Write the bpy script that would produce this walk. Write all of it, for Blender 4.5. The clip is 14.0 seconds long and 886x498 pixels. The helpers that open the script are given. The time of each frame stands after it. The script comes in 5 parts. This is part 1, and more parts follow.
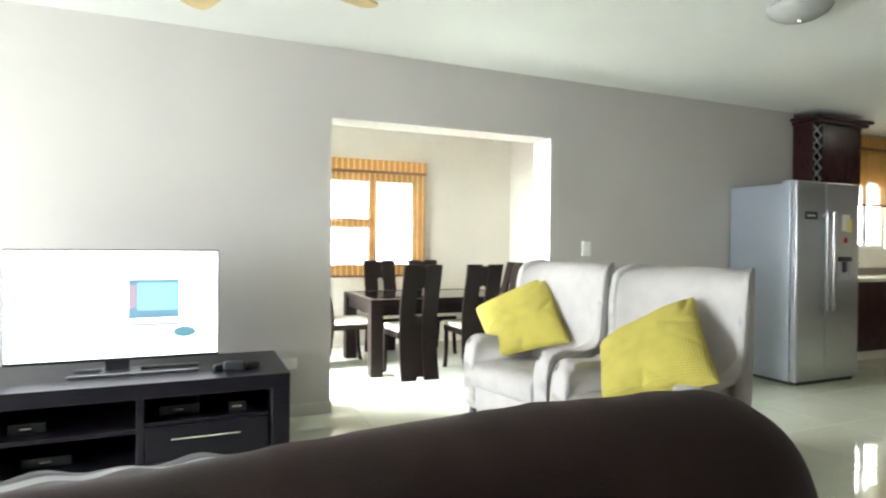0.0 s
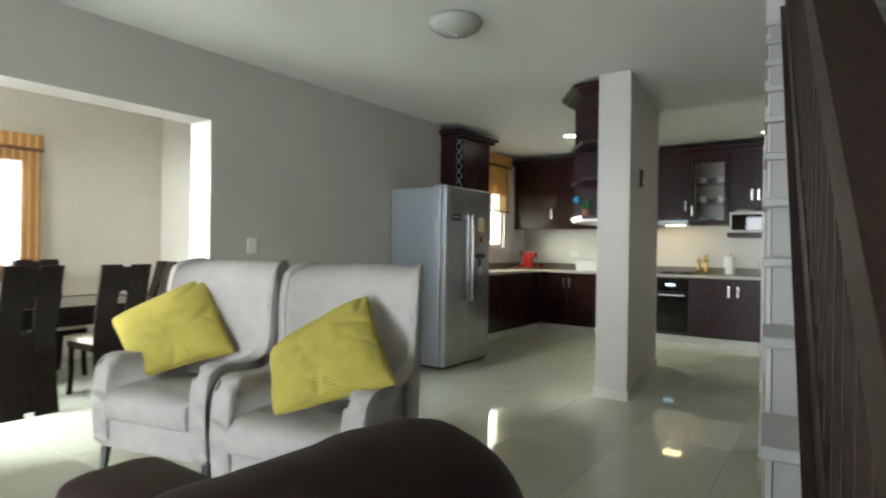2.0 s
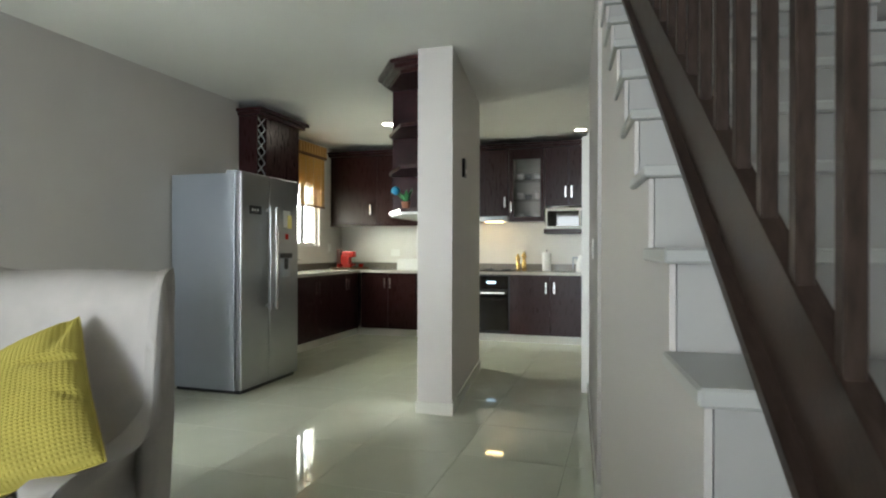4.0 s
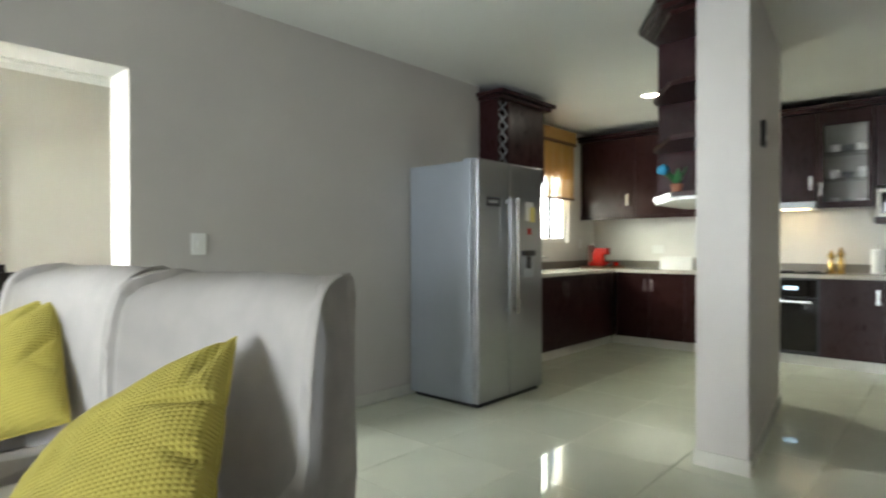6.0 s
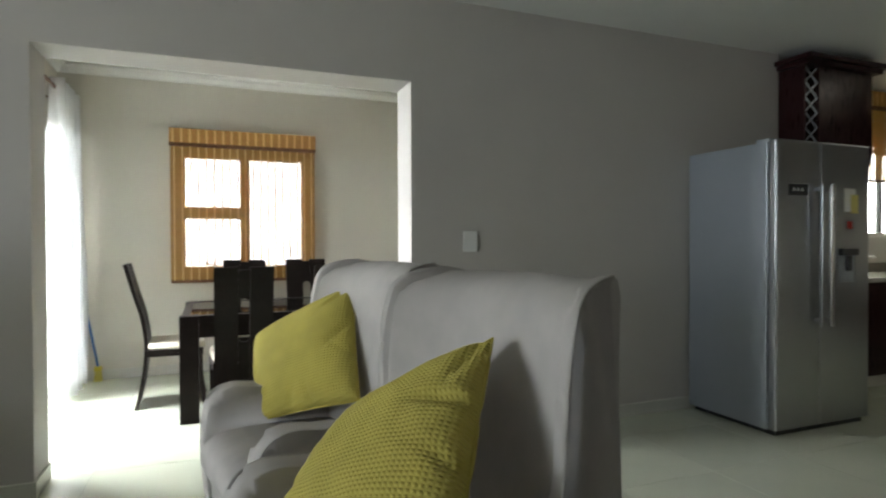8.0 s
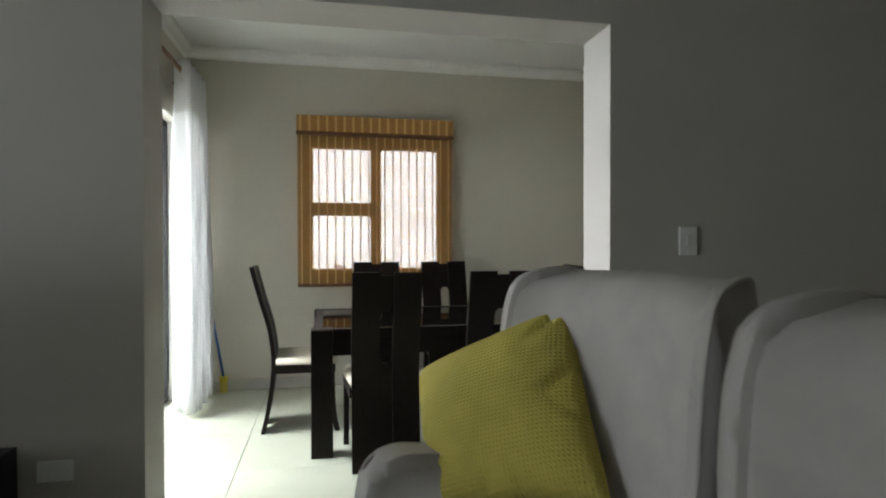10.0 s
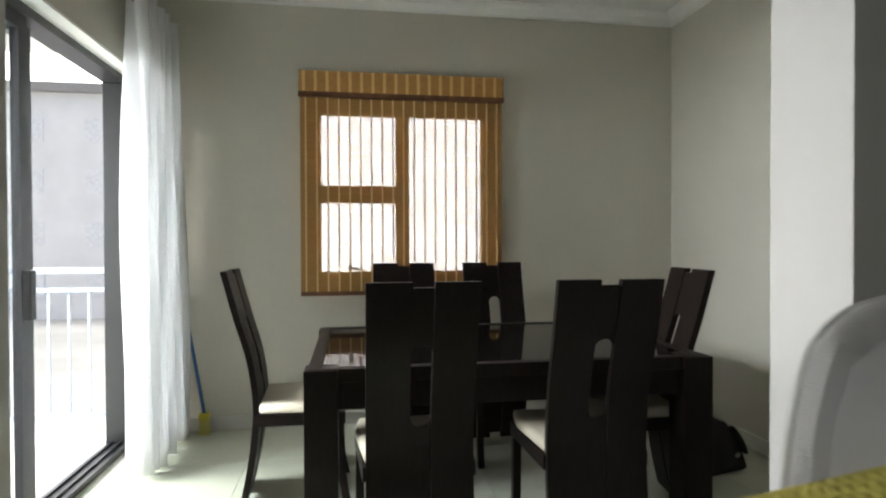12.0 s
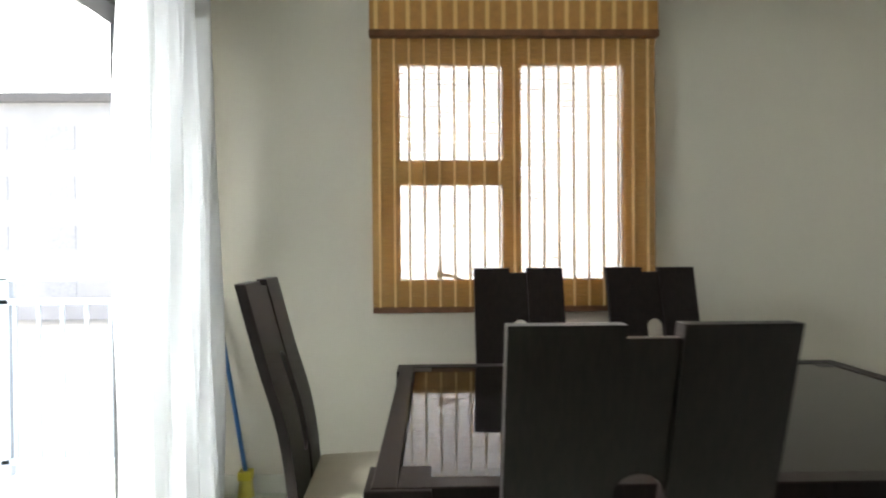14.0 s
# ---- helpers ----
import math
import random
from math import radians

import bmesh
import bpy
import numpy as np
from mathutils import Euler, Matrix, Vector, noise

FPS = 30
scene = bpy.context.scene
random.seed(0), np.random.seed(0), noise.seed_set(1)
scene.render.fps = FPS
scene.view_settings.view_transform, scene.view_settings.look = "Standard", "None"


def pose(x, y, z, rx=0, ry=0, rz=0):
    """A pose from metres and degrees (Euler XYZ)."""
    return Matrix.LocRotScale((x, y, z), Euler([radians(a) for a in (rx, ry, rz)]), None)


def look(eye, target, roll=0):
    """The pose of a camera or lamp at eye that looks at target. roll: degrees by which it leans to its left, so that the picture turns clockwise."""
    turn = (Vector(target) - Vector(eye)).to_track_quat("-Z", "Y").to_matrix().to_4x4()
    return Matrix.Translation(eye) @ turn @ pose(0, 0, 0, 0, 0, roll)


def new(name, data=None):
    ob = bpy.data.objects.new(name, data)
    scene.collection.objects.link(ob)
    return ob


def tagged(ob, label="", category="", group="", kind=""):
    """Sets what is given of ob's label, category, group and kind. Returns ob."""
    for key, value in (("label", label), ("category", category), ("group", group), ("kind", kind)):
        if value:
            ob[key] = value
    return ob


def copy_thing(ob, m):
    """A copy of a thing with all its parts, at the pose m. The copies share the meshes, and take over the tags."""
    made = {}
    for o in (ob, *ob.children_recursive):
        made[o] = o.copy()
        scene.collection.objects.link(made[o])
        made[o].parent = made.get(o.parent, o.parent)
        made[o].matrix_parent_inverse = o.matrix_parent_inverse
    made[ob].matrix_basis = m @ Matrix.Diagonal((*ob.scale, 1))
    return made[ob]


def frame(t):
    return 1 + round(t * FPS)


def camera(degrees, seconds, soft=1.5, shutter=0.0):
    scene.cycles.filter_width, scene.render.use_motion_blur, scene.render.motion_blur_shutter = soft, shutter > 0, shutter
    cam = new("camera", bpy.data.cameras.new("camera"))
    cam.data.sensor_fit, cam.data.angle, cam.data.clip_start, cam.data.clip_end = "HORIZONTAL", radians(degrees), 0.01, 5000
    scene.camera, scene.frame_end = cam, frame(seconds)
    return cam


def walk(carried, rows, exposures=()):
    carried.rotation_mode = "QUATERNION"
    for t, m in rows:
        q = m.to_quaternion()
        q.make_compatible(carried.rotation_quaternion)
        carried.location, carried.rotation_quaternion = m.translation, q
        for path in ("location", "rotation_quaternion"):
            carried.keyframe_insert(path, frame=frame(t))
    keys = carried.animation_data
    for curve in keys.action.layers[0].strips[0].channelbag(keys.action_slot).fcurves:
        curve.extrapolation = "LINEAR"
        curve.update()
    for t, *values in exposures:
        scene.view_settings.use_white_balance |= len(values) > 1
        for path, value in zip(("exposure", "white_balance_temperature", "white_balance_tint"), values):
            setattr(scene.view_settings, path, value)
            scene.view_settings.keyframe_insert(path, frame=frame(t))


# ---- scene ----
cam = camera(75.0, 14.0, soft=2.1, shutter=0.4)
PATH = [
    (0, (0.987, 0.805, 1.212), (1.769, 2.646, 1.201), 0.5),
    (0.5, (1.006, 0.851, 1.216), (1.987, 2.593, 1.203), 0.6),
    (1, (1.045, 0.951, 1.216), (2.273, 2.53, 1.206), 0.7),
    (1.5, (1.1, 1.009, 1.218), (2.573, 2.362, 1.211), 0.7),
    (2, (1.173, 1.087, 1.204), (2.821, 2.22, 1.199), 0.8),
    (2.3, (1.231, 1.162, 1.205), (2.959, 2.172, 1.204), 0.7),
    (2.5, (1.281, 1.192, 1.212), (3.06, 2.106, 1.21), 0.8),
    (3, (1.414, 1.26, 1.215), (3.298, 1.932, 1.211), 0.6),
    (3.2, (1.488, 1.284, 1.206), (3.397, 1.886, 1.206), 0.5),
    (4.25, (1.975, 1.345, 1.188), (3.885, 1.937, 1.187), 0.1),
    (5.3, (2.408, 1.591, 1.187), (4.247, 2.376, 1.178), -0.1),
    (5.5, (2.473, 1.62, 1.185), (4.24, 2.555, 1.174), -0.1),
    (6, (2.558, 1.667, 1.189), (4.047, 3.002, 1.175), -0.1),
    (6.5, (2.607, 1.691, 1.189), (3.85, 3.257, 1.169), -0.1),
    (7, (2.636, 1.698, 1.2), (3.693, 3.395, 1.177), -0.1),
    (7.5, (2.647, 1.711, 1.2), (3.548, 3.497, 1.177), -0.1),
    (8, (2.651, 1.755, 1.193), (3.392, 3.613, 1.17), -0.2),
    (8.5, (2.628, 1.867, 1.184), (3.187, 3.787, 1.163), -0.3),
    (9, (2.577, 2.084, 1.193), (3.05, 4.028, 1.175), -0.1),
    (10.2, (2.53, 2.77, 1.19), (2.91, 4.733, 1.168), -0.1),
    (11.3, (2.588, 3.422, 1.188), (2.905, 5.396, 1.163), -0.1),
    (11.5, (2.6, 3.539, 1.186), (2.918, 5.513, 1.162), -0.1),
    (12, (2.616, 3.811, 1.166), (2.926, 5.787, 1.142), -0.2),
    (12.5, (2.606, 4.1, 1.162), (2.909, 6.076, 1.14), -0.1),
    (13, (2.593, 4.37, 1.148), (2.884, 6.348, 1.121), -0.1),
    (13.5, (2.588, 4.668, 1.156), (2.783, 6.658, 1.137), -0.3),
    (14, (2.565, 4.89, 1.14), (2.604, 6.89, 1.125), -0.4),
]
# exposures follow the clip's own brightening and darkening
EXPOSE = [(0.0, 3.12), (0.5, 3.25), (1.0, 3.12), (1.5, 2.72), (2.0, 2.35), (2.5, 2.15), (3.0, 2.25), (5.5, 2.76), (6.5, 2.42), (7.5, 2.05), (8.0, 1.58), (8.5, 1.2), (9.0, 0.68), (11.5, 0.65), (12.5, 1.03), (13.5, 1.36), (14.0, 1.34)]
walk(cam, [(t, look(eye, target, roll)) for t, eye, target, roll in PATH], EXPOSE)

# ---- world and large lights ----
world = bpy.data.worlds.new("world")
scene.world = world
world.use_nodes = True
wn = world.node_tree.nodes
sky = wn.new("ShaderNodeTexSky")
sky.sky_type = "NISHITA"
sky.sun_disc = False
sky.sun_elevation, sky.sun_rotation = radians(50), radians(250)
sky.air_density, sky.dust_density = 1.0, 3.0
wn["Background"].inputs["Strength"].default_value = 0.12
world.node_tree.links.new(sky.outputs[0], wn["Background"].inputs["Color"])
sun = new("sun", bpy.data.lights.new("sun", "SUN"))
sun.data.energy, sun.data.angle, sun.data.color = 2.0, radians(12), (1.0, 0.96, 0.9)
sun.matrix_world = look((-10, 6, 14), (0, 4, 0))


def area_lamp(name, at, to, w, h, power, colour=(1, 1, 1)):
    lamp = new(name, bpy.data.lights.new(name, "AREA"))
    lamp.data.shape, lamp.data.size, lamp.data.size_y = "RECTANGLE", w, h
    lamp.data.energy, lamp.data.color = power, colour
    lamp.matrix_world = look(at, to)
    return lamp


area_lamp("window_light_west", (-4.4, 2.9, 1.5), (3, 2.9, 1.1), 3.2, 2.4, 95, (0.80, 0.91, 1.0))
area_lamp("kitchen_window_light", (8.32, 5.66, 1.72), (8.1, 3.5, 0.7), 1.4, 0.9, 9, (0.92, 1.0, 0.78))
area_lamp("balcony_light", (-0.75, 6.5, 1.9), (0.3, 6.5, -1.6), 2.4, 1.2, 290, (0.88, 0.95, 1.0))


# ---- materials ----
def material(name, base, rough=0.5, metal=0.0, vary=0.06, scale=6.0, bump=0.0, bump_scale=120.0, stretch=(1, 1, 1), coat=0.0, second=None, random_tint=0.0, ior=1.45, spec=0.5):
    m = bpy.data.materials.new(name)
    m.use_nodes = True
    nt = m.node_tree
    p = nt.nodes["Principled BSDF"]
    p.inputs["Roughness"].default_value, p.inputs["Metallic"].default_value = rough, metal
    p.inputs["Specular IOR Level"].default_value = spec
    p.inputs["Coat Weight"].default_value, p.inputs["IOR"].default_value = coat, ior
    co = nt.nodes.new("ShaderNodeTexCoord")
    mp = nt.nodes.new("ShaderNodeMapping")
    mp.inputs["Scale"].default_value = stretch
    nt.links.new(co.outputs["Object"], mp.inputs["Vector"])
    big = nt.nodes.new("ShaderNodeTexNoise")
    big.inputs["Scale"].default_value, big.inputs["Detail"].default_value = scale, 6
    nt.links.new(mp.outputs[0], big.inputs["Vector"])
    ramp = nt.nodes.new("ShaderNodeValToRGB")
    dark = second or tuple(c * (1 - 2 * vary) for c in base)
    light = base if second else tuple(min(1, c * (1 + vary)) for c in base)
    ramp.color_ramp.elements[0].color, ramp.color_ramp.elements[1].color = (*dark, 1), (*light, 1)
    ramp.color_ramp.elements[0].position, ramp.color_ramp.elements[1].position = 0.3, 0.7
    nt.links.new(big.outputs["Fac"], ramp.inputs["Fac"])
    colour = ramp.outputs["Color"]
    if random_tint:
        info = nt.nodes.new("ShaderNodeObjectInfo")
        hsv = nt.nodes.new("ShaderNodeHueSaturation")
        mr = nt.nodes.new("ShaderNodeMapRange")
        mr.inputs["To Min"].default_value, mr.inputs["To Max"].default_value = 1 - random_tint, 1 + random_tint
        nt.links.new(info.outputs["Random"], mr.inputs["Value"])
        nt.links.new(mr.outputs[0], hsv.inputs["Value"])
        nt.links.new(colour, hsv.inputs["Color"])
        colour = hsv.outputs["Color"]
    nt.links.new(colour, p.inputs["Base Color"])
    fine = nt.nodes.new("ShaderNodeTexNoise")
    fine.inputs["Scale"].default_value, fine.inputs["Detail"].default_value = bump_scale, 3
    nt.links.new(mp.outputs[0], fine.inputs["Vector"])
    rr = nt.nodes.new("ShaderNodeMapRange")
    rr.inputs["To Min"].default_value, rr.inputs["To Max"].default_value = max(0.0, rough * 0.85), min(1.0, rough * 1.15 + 0.01)
    nt.links.new(big.outputs["Fac"], rr.inputs["Value"])
    nt.links.new(rr.outputs[0], p.inputs["Roughness"])
    if bump:
        b = nt.nodes.new("ShaderNodeBump")
        b.inputs["Strength"].default_value, b.inputs["Distance"].default_value = bump, 0.002
        nt.links.new(fine.outputs["Fac"], b.inputs["Height"])
        nt.links.new(b.outputs[0], p.inputs["Normal"])
    return m


def glowing(name, colour, strength):
    m = bpy.data.materials.new(name)
    m.use_nodes = True
    p = m.node_tree.nodes["Principled BSDF"]
    p.inputs["Base Color"].default_value = (*[c * 0.5 for c in colour], 1)
    p.inputs["Emission Color"].default_value, p.inputs["Emission Strength"].default_value = (*colour, 1), strength
    return m


def clear_glass(name, tint=(1, 1, 1), rough=0.0):
    m = bpy.data.materials.new(name)
    m.use_nodes = True
    p = m.node_tree.nodes["Principled BSDF"]
    p.inputs["Base Color"].default_value = (*tint, 1)
    p.inputs["Transmission Weight"].default_value, p.inputs["Roughness"].default_value, p.inputs["IOR"].default_value = 1.0, rough, 1.45
    return m


def sheer(name, colour, share):
    """A cloth that lets part of the light through it."""
    m = bpy.data.materials.new(name)
    m.use_nodes = True
    nt = m.node_tree
    out = nt.nodes["Material Output"]
    p = nt.nodes["Principled BSDF"]
    p.inputs["Base Color"].default_value, p.inputs["Roughness"].default_value = (*colour, 1), 0.9
    tr = nt.nodes.new("ShaderNodeBsdfTranslucent")
    tr.inputs["Color"].default_value = (*colour, 1)
    mx = nt.nodes.new("ShaderNodeMixShader")
    mx.inputs[0].default_value = share
    nt.links.new(p.outputs[0], mx.inputs[1])
    nt.links.new(tr.outputs[0], mx.inputs[2])
    nt.links.new(mx.outputs[0], out.inputs["Surface"])
    return m


def open_weave(name, colour, share):
    """Thin split bamboo with fine gaps between its fibres, through which one sees."""
    m = material(name, colour, 0.7, vary=0.12, scale=18, stretch=(1, 4, 14))
    nt = m.node_tree
    clear = nt.nodes.new("ShaderNodeBsdfTransparent")
    mx = nt.nodes.new("ShaderNodeMixShader")
    mx.inputs[0].default_value = share
    nt.links.new(nt.nodes["Principled BSDF"].outputs[0], mx.inputs[1])
    nt.links.new(clear.outputs[0], mx.inputs[2])
    nt.links.new(mx.outputs[0], nt.nodes["Material Output"].inputs["Surface"])
    return m


WALL = material("greige_wall_paint", (0.51, 0.48, 0.45), 0.6, vary=0.02, scale=1.5, bump=0.12, bump_scale=180)
DINE = material("cream_wall_paint", (0.572, 0.538, 0.458), 0.55, vary=0.02, scale=1.5, bump=0.12, bump_scale=180)
TRIM = material("white_trim_paint", (0.78, 0.77, 0.73), 0.45, vary=0.02, scale=3)
CEIL = material("white_ceiling_paint", (0.74, 0.74, 0.71), 0.8, vary=0.02, scale=1.2, bump=0.1, bump_scale=90)
TILE = material("polished_porcelain", (0.58, 0.595, 0.475), 0.04, vary=0.03, scale=2.5, random_tint=0.02)
GROUT = material("tile_grout", (0.54, 0.54, 0.46), 0.8, vary=0.1, scale=20)
WENGE = material("wenge_wood", (0.011, 0.0065, 0.0055), 0.38, vary=0.2, scale=14, stretch=(9, 9, 0.8), bump=0.15, bump_scale=60, spec=0.22)
MAHOG = material("dark_mahogany_laminate", (0.026, 0.0075, 0.0075), 0.28, vary=0.16, scale=14, stretch=(8, 8, 0.6), bump=0.08, bump_scale=60, spec=0.3)
BLACKWOOD = material("black_ash_veneer", (0.010, 0.008, 0.012), 0.3, vary=0.2, scale=12, stretch=(0.8, 8, 8), bump=0.12, bump_scale=70, spec=0.3)
STAIRWOOD = material("dark_stained_rail_wood", (0.034, 0.022, 0.017), 0.42, vary=0.2, scale=12, stretch=(2, 8, 2), bump=0.15, bump_scale=70, spec=0.18)
PINE = material("golden_pine", (0.50, 0.27, 0.085), 0.4, vary=0.15, scale=6, stretch=(5, 5, 0.8), bump=0.1, bump_scale=60)
STEEL = material("brushed_steel", (0.34, 0.35, 0.36), 0.30, metal=1.0, vary=0.02, scale=3, stretch=(60, 60, 1))
STEELSIDE = material("silver_painted_steel", (0.36, 0.39, 0.43), 0.38, metal=0.5, vary=0.02, scale=3)
CHROME = material("satin_chrome", (0.7, 0.69, 0.67), 0.25, metal=1.0, vary=0.02)
CLOTH = material("light_grey_linen", (0.45, 0.42, 0.395), 0.95, vary=0.04, scale=11, bump=0.7, bump_scale=520, spec=0.2)
PIPING = material("grey_piping", (0.42, 0.395, 0.36), 0.95, vary=0.04)
YELLOW = material("mustard_corduroy", (0.45, 0.375, 0.075), 0.95, vary=0.06, scale=9)
LEATHER = material("dark_brown_leather", (0.030, 0.017, 0.0155), 0.55, vary=0.2, scale=7, bump=0.4, bump_scale=260, spec=0.16)
BLACK = material("black_plastic", (0.015, 0.015, 0.017), 0.3, vary=0.1)
WHITEP = material("white_plastic", (0.78, 0.78, 0.75), 0.35, vary=0.02)
STONE = material("speckled_granite", (0.50, 0.47, 0.42), 0.18, vary=0.2, scale=140)
SPLASH = material("white_splash_paint", (0.70, 0.68, 0.64), 0.35, vary=0.02)
SEATCL = material("cream_leatherette", (0.62, 0.56, 0.44), 0.6, vary=0.04, scale=8, bump=0.1, bump_scale=300)
GLASS = clear_glass("window_glass")
TABLEGLASS = material("black_table_glass", (0.012, 0.010, 0.009), 0.03, vary=0.1)
CURTAIN = sheer("white_voile", (0.86, 0.86, 0.86), 0.55)
BAMBOO = sheer("bamboo_slat", (0.60, 0.34, 0.10), 0.13)
SPLIT_BAMBOO = open_weave("split_bamboo_slat", (0.56, 0.31, 0.09), 0.42)
ALU = material("black_aluminium", (0.018, 0.018, 0.02), 0.4, vary=0.1)
RED = material("red_enamel", (0.42, 0.02, 0.015), 0.25, vary=0.1)
BRASS = material("brass", (0.65, 0.45, 0.16), 0.25, metal=1.0, vary=0.05)
PAPER = material("white_paper", (0.8, 0.8, 0.78), 0.9, vary=0.02)
SCREEN = glowing("tv_screen", (0.93, 0.95, 1.0), 0.45)


# ---- mesh tools ----
def box(bm, x0, y0, z0, x1, y1, z1, bevel=0.0, seg=2):
    vs = [bm.verts.new((x, y, z)) for x in (x0, x1) for y in (y0, y1) for z in (z0, z1)]
    fs = [bm.faces.new([vs[i] for i in f]) for f in ((0, 1, 3, 2), (4, 6, 7, 5), (0, 4, 5, 1), (2, 3, 7, 6), (0, 2, 6, 4), (1, 5, 7, 3))]
    if bevel:
        es = {e for f in fs for e in f.edges}
        bmesh.ops.bevel(bm, geom=list(es), offset=bevel, segments=seg, affect="EDGES", profile=0.6)
    return bm


def boxes(*rows, bevel=0.0, seg=2):
    bm = bmesh.new()
    for r in rows:
        box(bm, *r, bevel=bevel, seg=seg)
    return bm


def tube(bm, a, b, r, r2=None, n=12):
    a, b = Vector(a), Vector(b)
    q = (b - a).to_track_quat("Z", "Y").to_matrix().to_4x4()
    m = Matrix.Translation((a + b) / 2) @ q
    bmesh.ops.create_cone(bm, cap_ends=True, segments=n, radius1=r, radius2=r if r2 is None else r2, depth=(b - a).length, matrix=m)
    return bm


def lathe(bm, profile, centre=(0, 0, 0), n=24, caps=True):
    """Turns a row of (radius, height) round the z axis."""
    c = Vector(centre)
    rings = [[bm.verts.new(c + Vector((r * math.cos(2 * math.pi * i / n), r * math.sin(2 * math.pi * i / n), z))) for i in range(n)] for r, z in profile]
    for a, b in zip(rings, rings[1:]):
        for i in range(n):
            bm.faces.new((a[i], a[(i + 1) % n], b[(i + 1) % n], b[i]))
    if caps:
        bm.faces.new(rings[0][::-1])
        bm.faces.new(rings[-1])
    return bm


def prism(bm, outline, lo, hi, axis="y"):
    """Extrudes an outline of (a, b) pairs along an axis from lo to hi."""
    def at(a, b, c):
        return {"y": (a, c, b), "x": (c, a, b), "z": (a, b, c)}[axis]
    f0 = [bm.verts.new(at(a, b, lo)) for a, b in outline]
    f1 = [bm.verts.new(at(a, b, hi)) for a, b in outline]
    n = len(outline)
    for i in range(n):
        bm.faces.new((f0[i], f0[(i + 1) % n], f1[(i + 1) % n], f1[i]))
    bm.faces.new(f0[::-1])
    bm.faces.new(f1)
    return bm


def finish(name, bm, mat, smooth=False):
    bmesh.ops.recalc_face_normals(bm, faces=bm.faces)
    me = bpy.data.meshes.new(name)
    bm.to_mesh(me)
    bm.free()
    me.materials.append(mat)
    if smooth:
        me.polygons.foreach_set("use_smooth", [True] * len(me.polygons))
    return new(name, me)


def part(name, bm, mat, parent, label="", smooth=False):
    ob = finish(name, bm, mat, smooth)
    ob.parent = parent
    if label:
        ob["label"] = label
    return ob


def structure(name, bm, mat, label, category, smooth=False):
    return tagged(finish(name, bm, mat, smooth), label, category, kind="structure")


def thing(name, m, label, category, group=""):
    ob = new(name)
    ob.empty_display_size = 0.1
    ob.matrix_world = m
    return tagged(ob, label, category, group)


def solo(name, bm, mat, label, category, m=None, group="", smooth=False):
    ob = finish(name, bm, mat, smooth)
    if m is not None:
        ob.matrix_world = m
    return tagged(ob, label, category, group)


# ---- plan ----
WALL_Y, DINE_Y = 4.95, 5.21          # the long wall and its far face
FAR_Y, EAST_X, WEST_X = 7.57, 4.83, 1.43  # the dining room
CEIL_Z, DINE_CEIL = 2.635, 2.74
OPEN_L, OPEN_R, OPEN_Z = 1.87, 3.728, 2.13
KIT_Y, KIT_X = 5.36, 9.72            # kitchen walls
PASS_Y, STAIR_Y = 1.43, 1.287
OUT_W, OUT_S = -3.2, -1.6

# floors
structure("floor", boxes((OUT_W - 0.2, OUT_S - 0.2, -0.2, 10.0, 7.8, -0.008)), GROUT, "pale grout bed under polished tiles", "floor")
structure("ceiling", boxes((OUT_W - 0.2, PASS_Y - 0.17, CEIL_Z, 10.0, DINE_Y, CEIL_Z + 0.2), (6.6, DINE_Y + 0.002, CEIL_Z, 10.0, 5.6, CEIL_Z + 0.2), (OUT_W - 0.2, OUT_S - 0.2, CEIL_Z, 1.6, PASS_Y - 0.172, CEIL_Z + 0.2), (4.95, OUT_S, CEIL_Z, 10.0, PASS_Y - 0.172, CEIL_Z + 0.2), (1.602, OUT_S - 0.2, CEIL_Z, 4.948, 0.348, CEIL_Z + 0.2)), CEIL, "white painted flat ceiling over living room and kitchen", "ceiling")
structure("ceiling_dining", boxes((WEST_X - 0.25, DINE_Y, DINE_CEIL, EAST_X + 0.2, FAR_Y + 0.25, DINE_CEIL + 0.15)), CEIL, "white painted ceiling over the dining room", "ceiling")
# long wall with its wide opening
structure("wall_living", boxes((OUT_W - 0.2, WALL_Y, 0, OPEN_L, DINE_Y, DINE_CEIL), (OPEN_R, WALL_Y, 0, 6.72, DINE_Y, DINE_CEIL), (OPEN_L, WALL_Y, OPEN_Z, OPEN_R, DINE_Y, DINE_CEIL)), WALL, "greige painted wall with a wide opening to the dining room", "wall")
structure("wall_kitchen_pier", boxes((6.55, DINE_Y, 0, 6.72, KIT_Y + 0.2, CEIL_Z)), WALL, "greige painted return wall beside the kitchen", "wall")
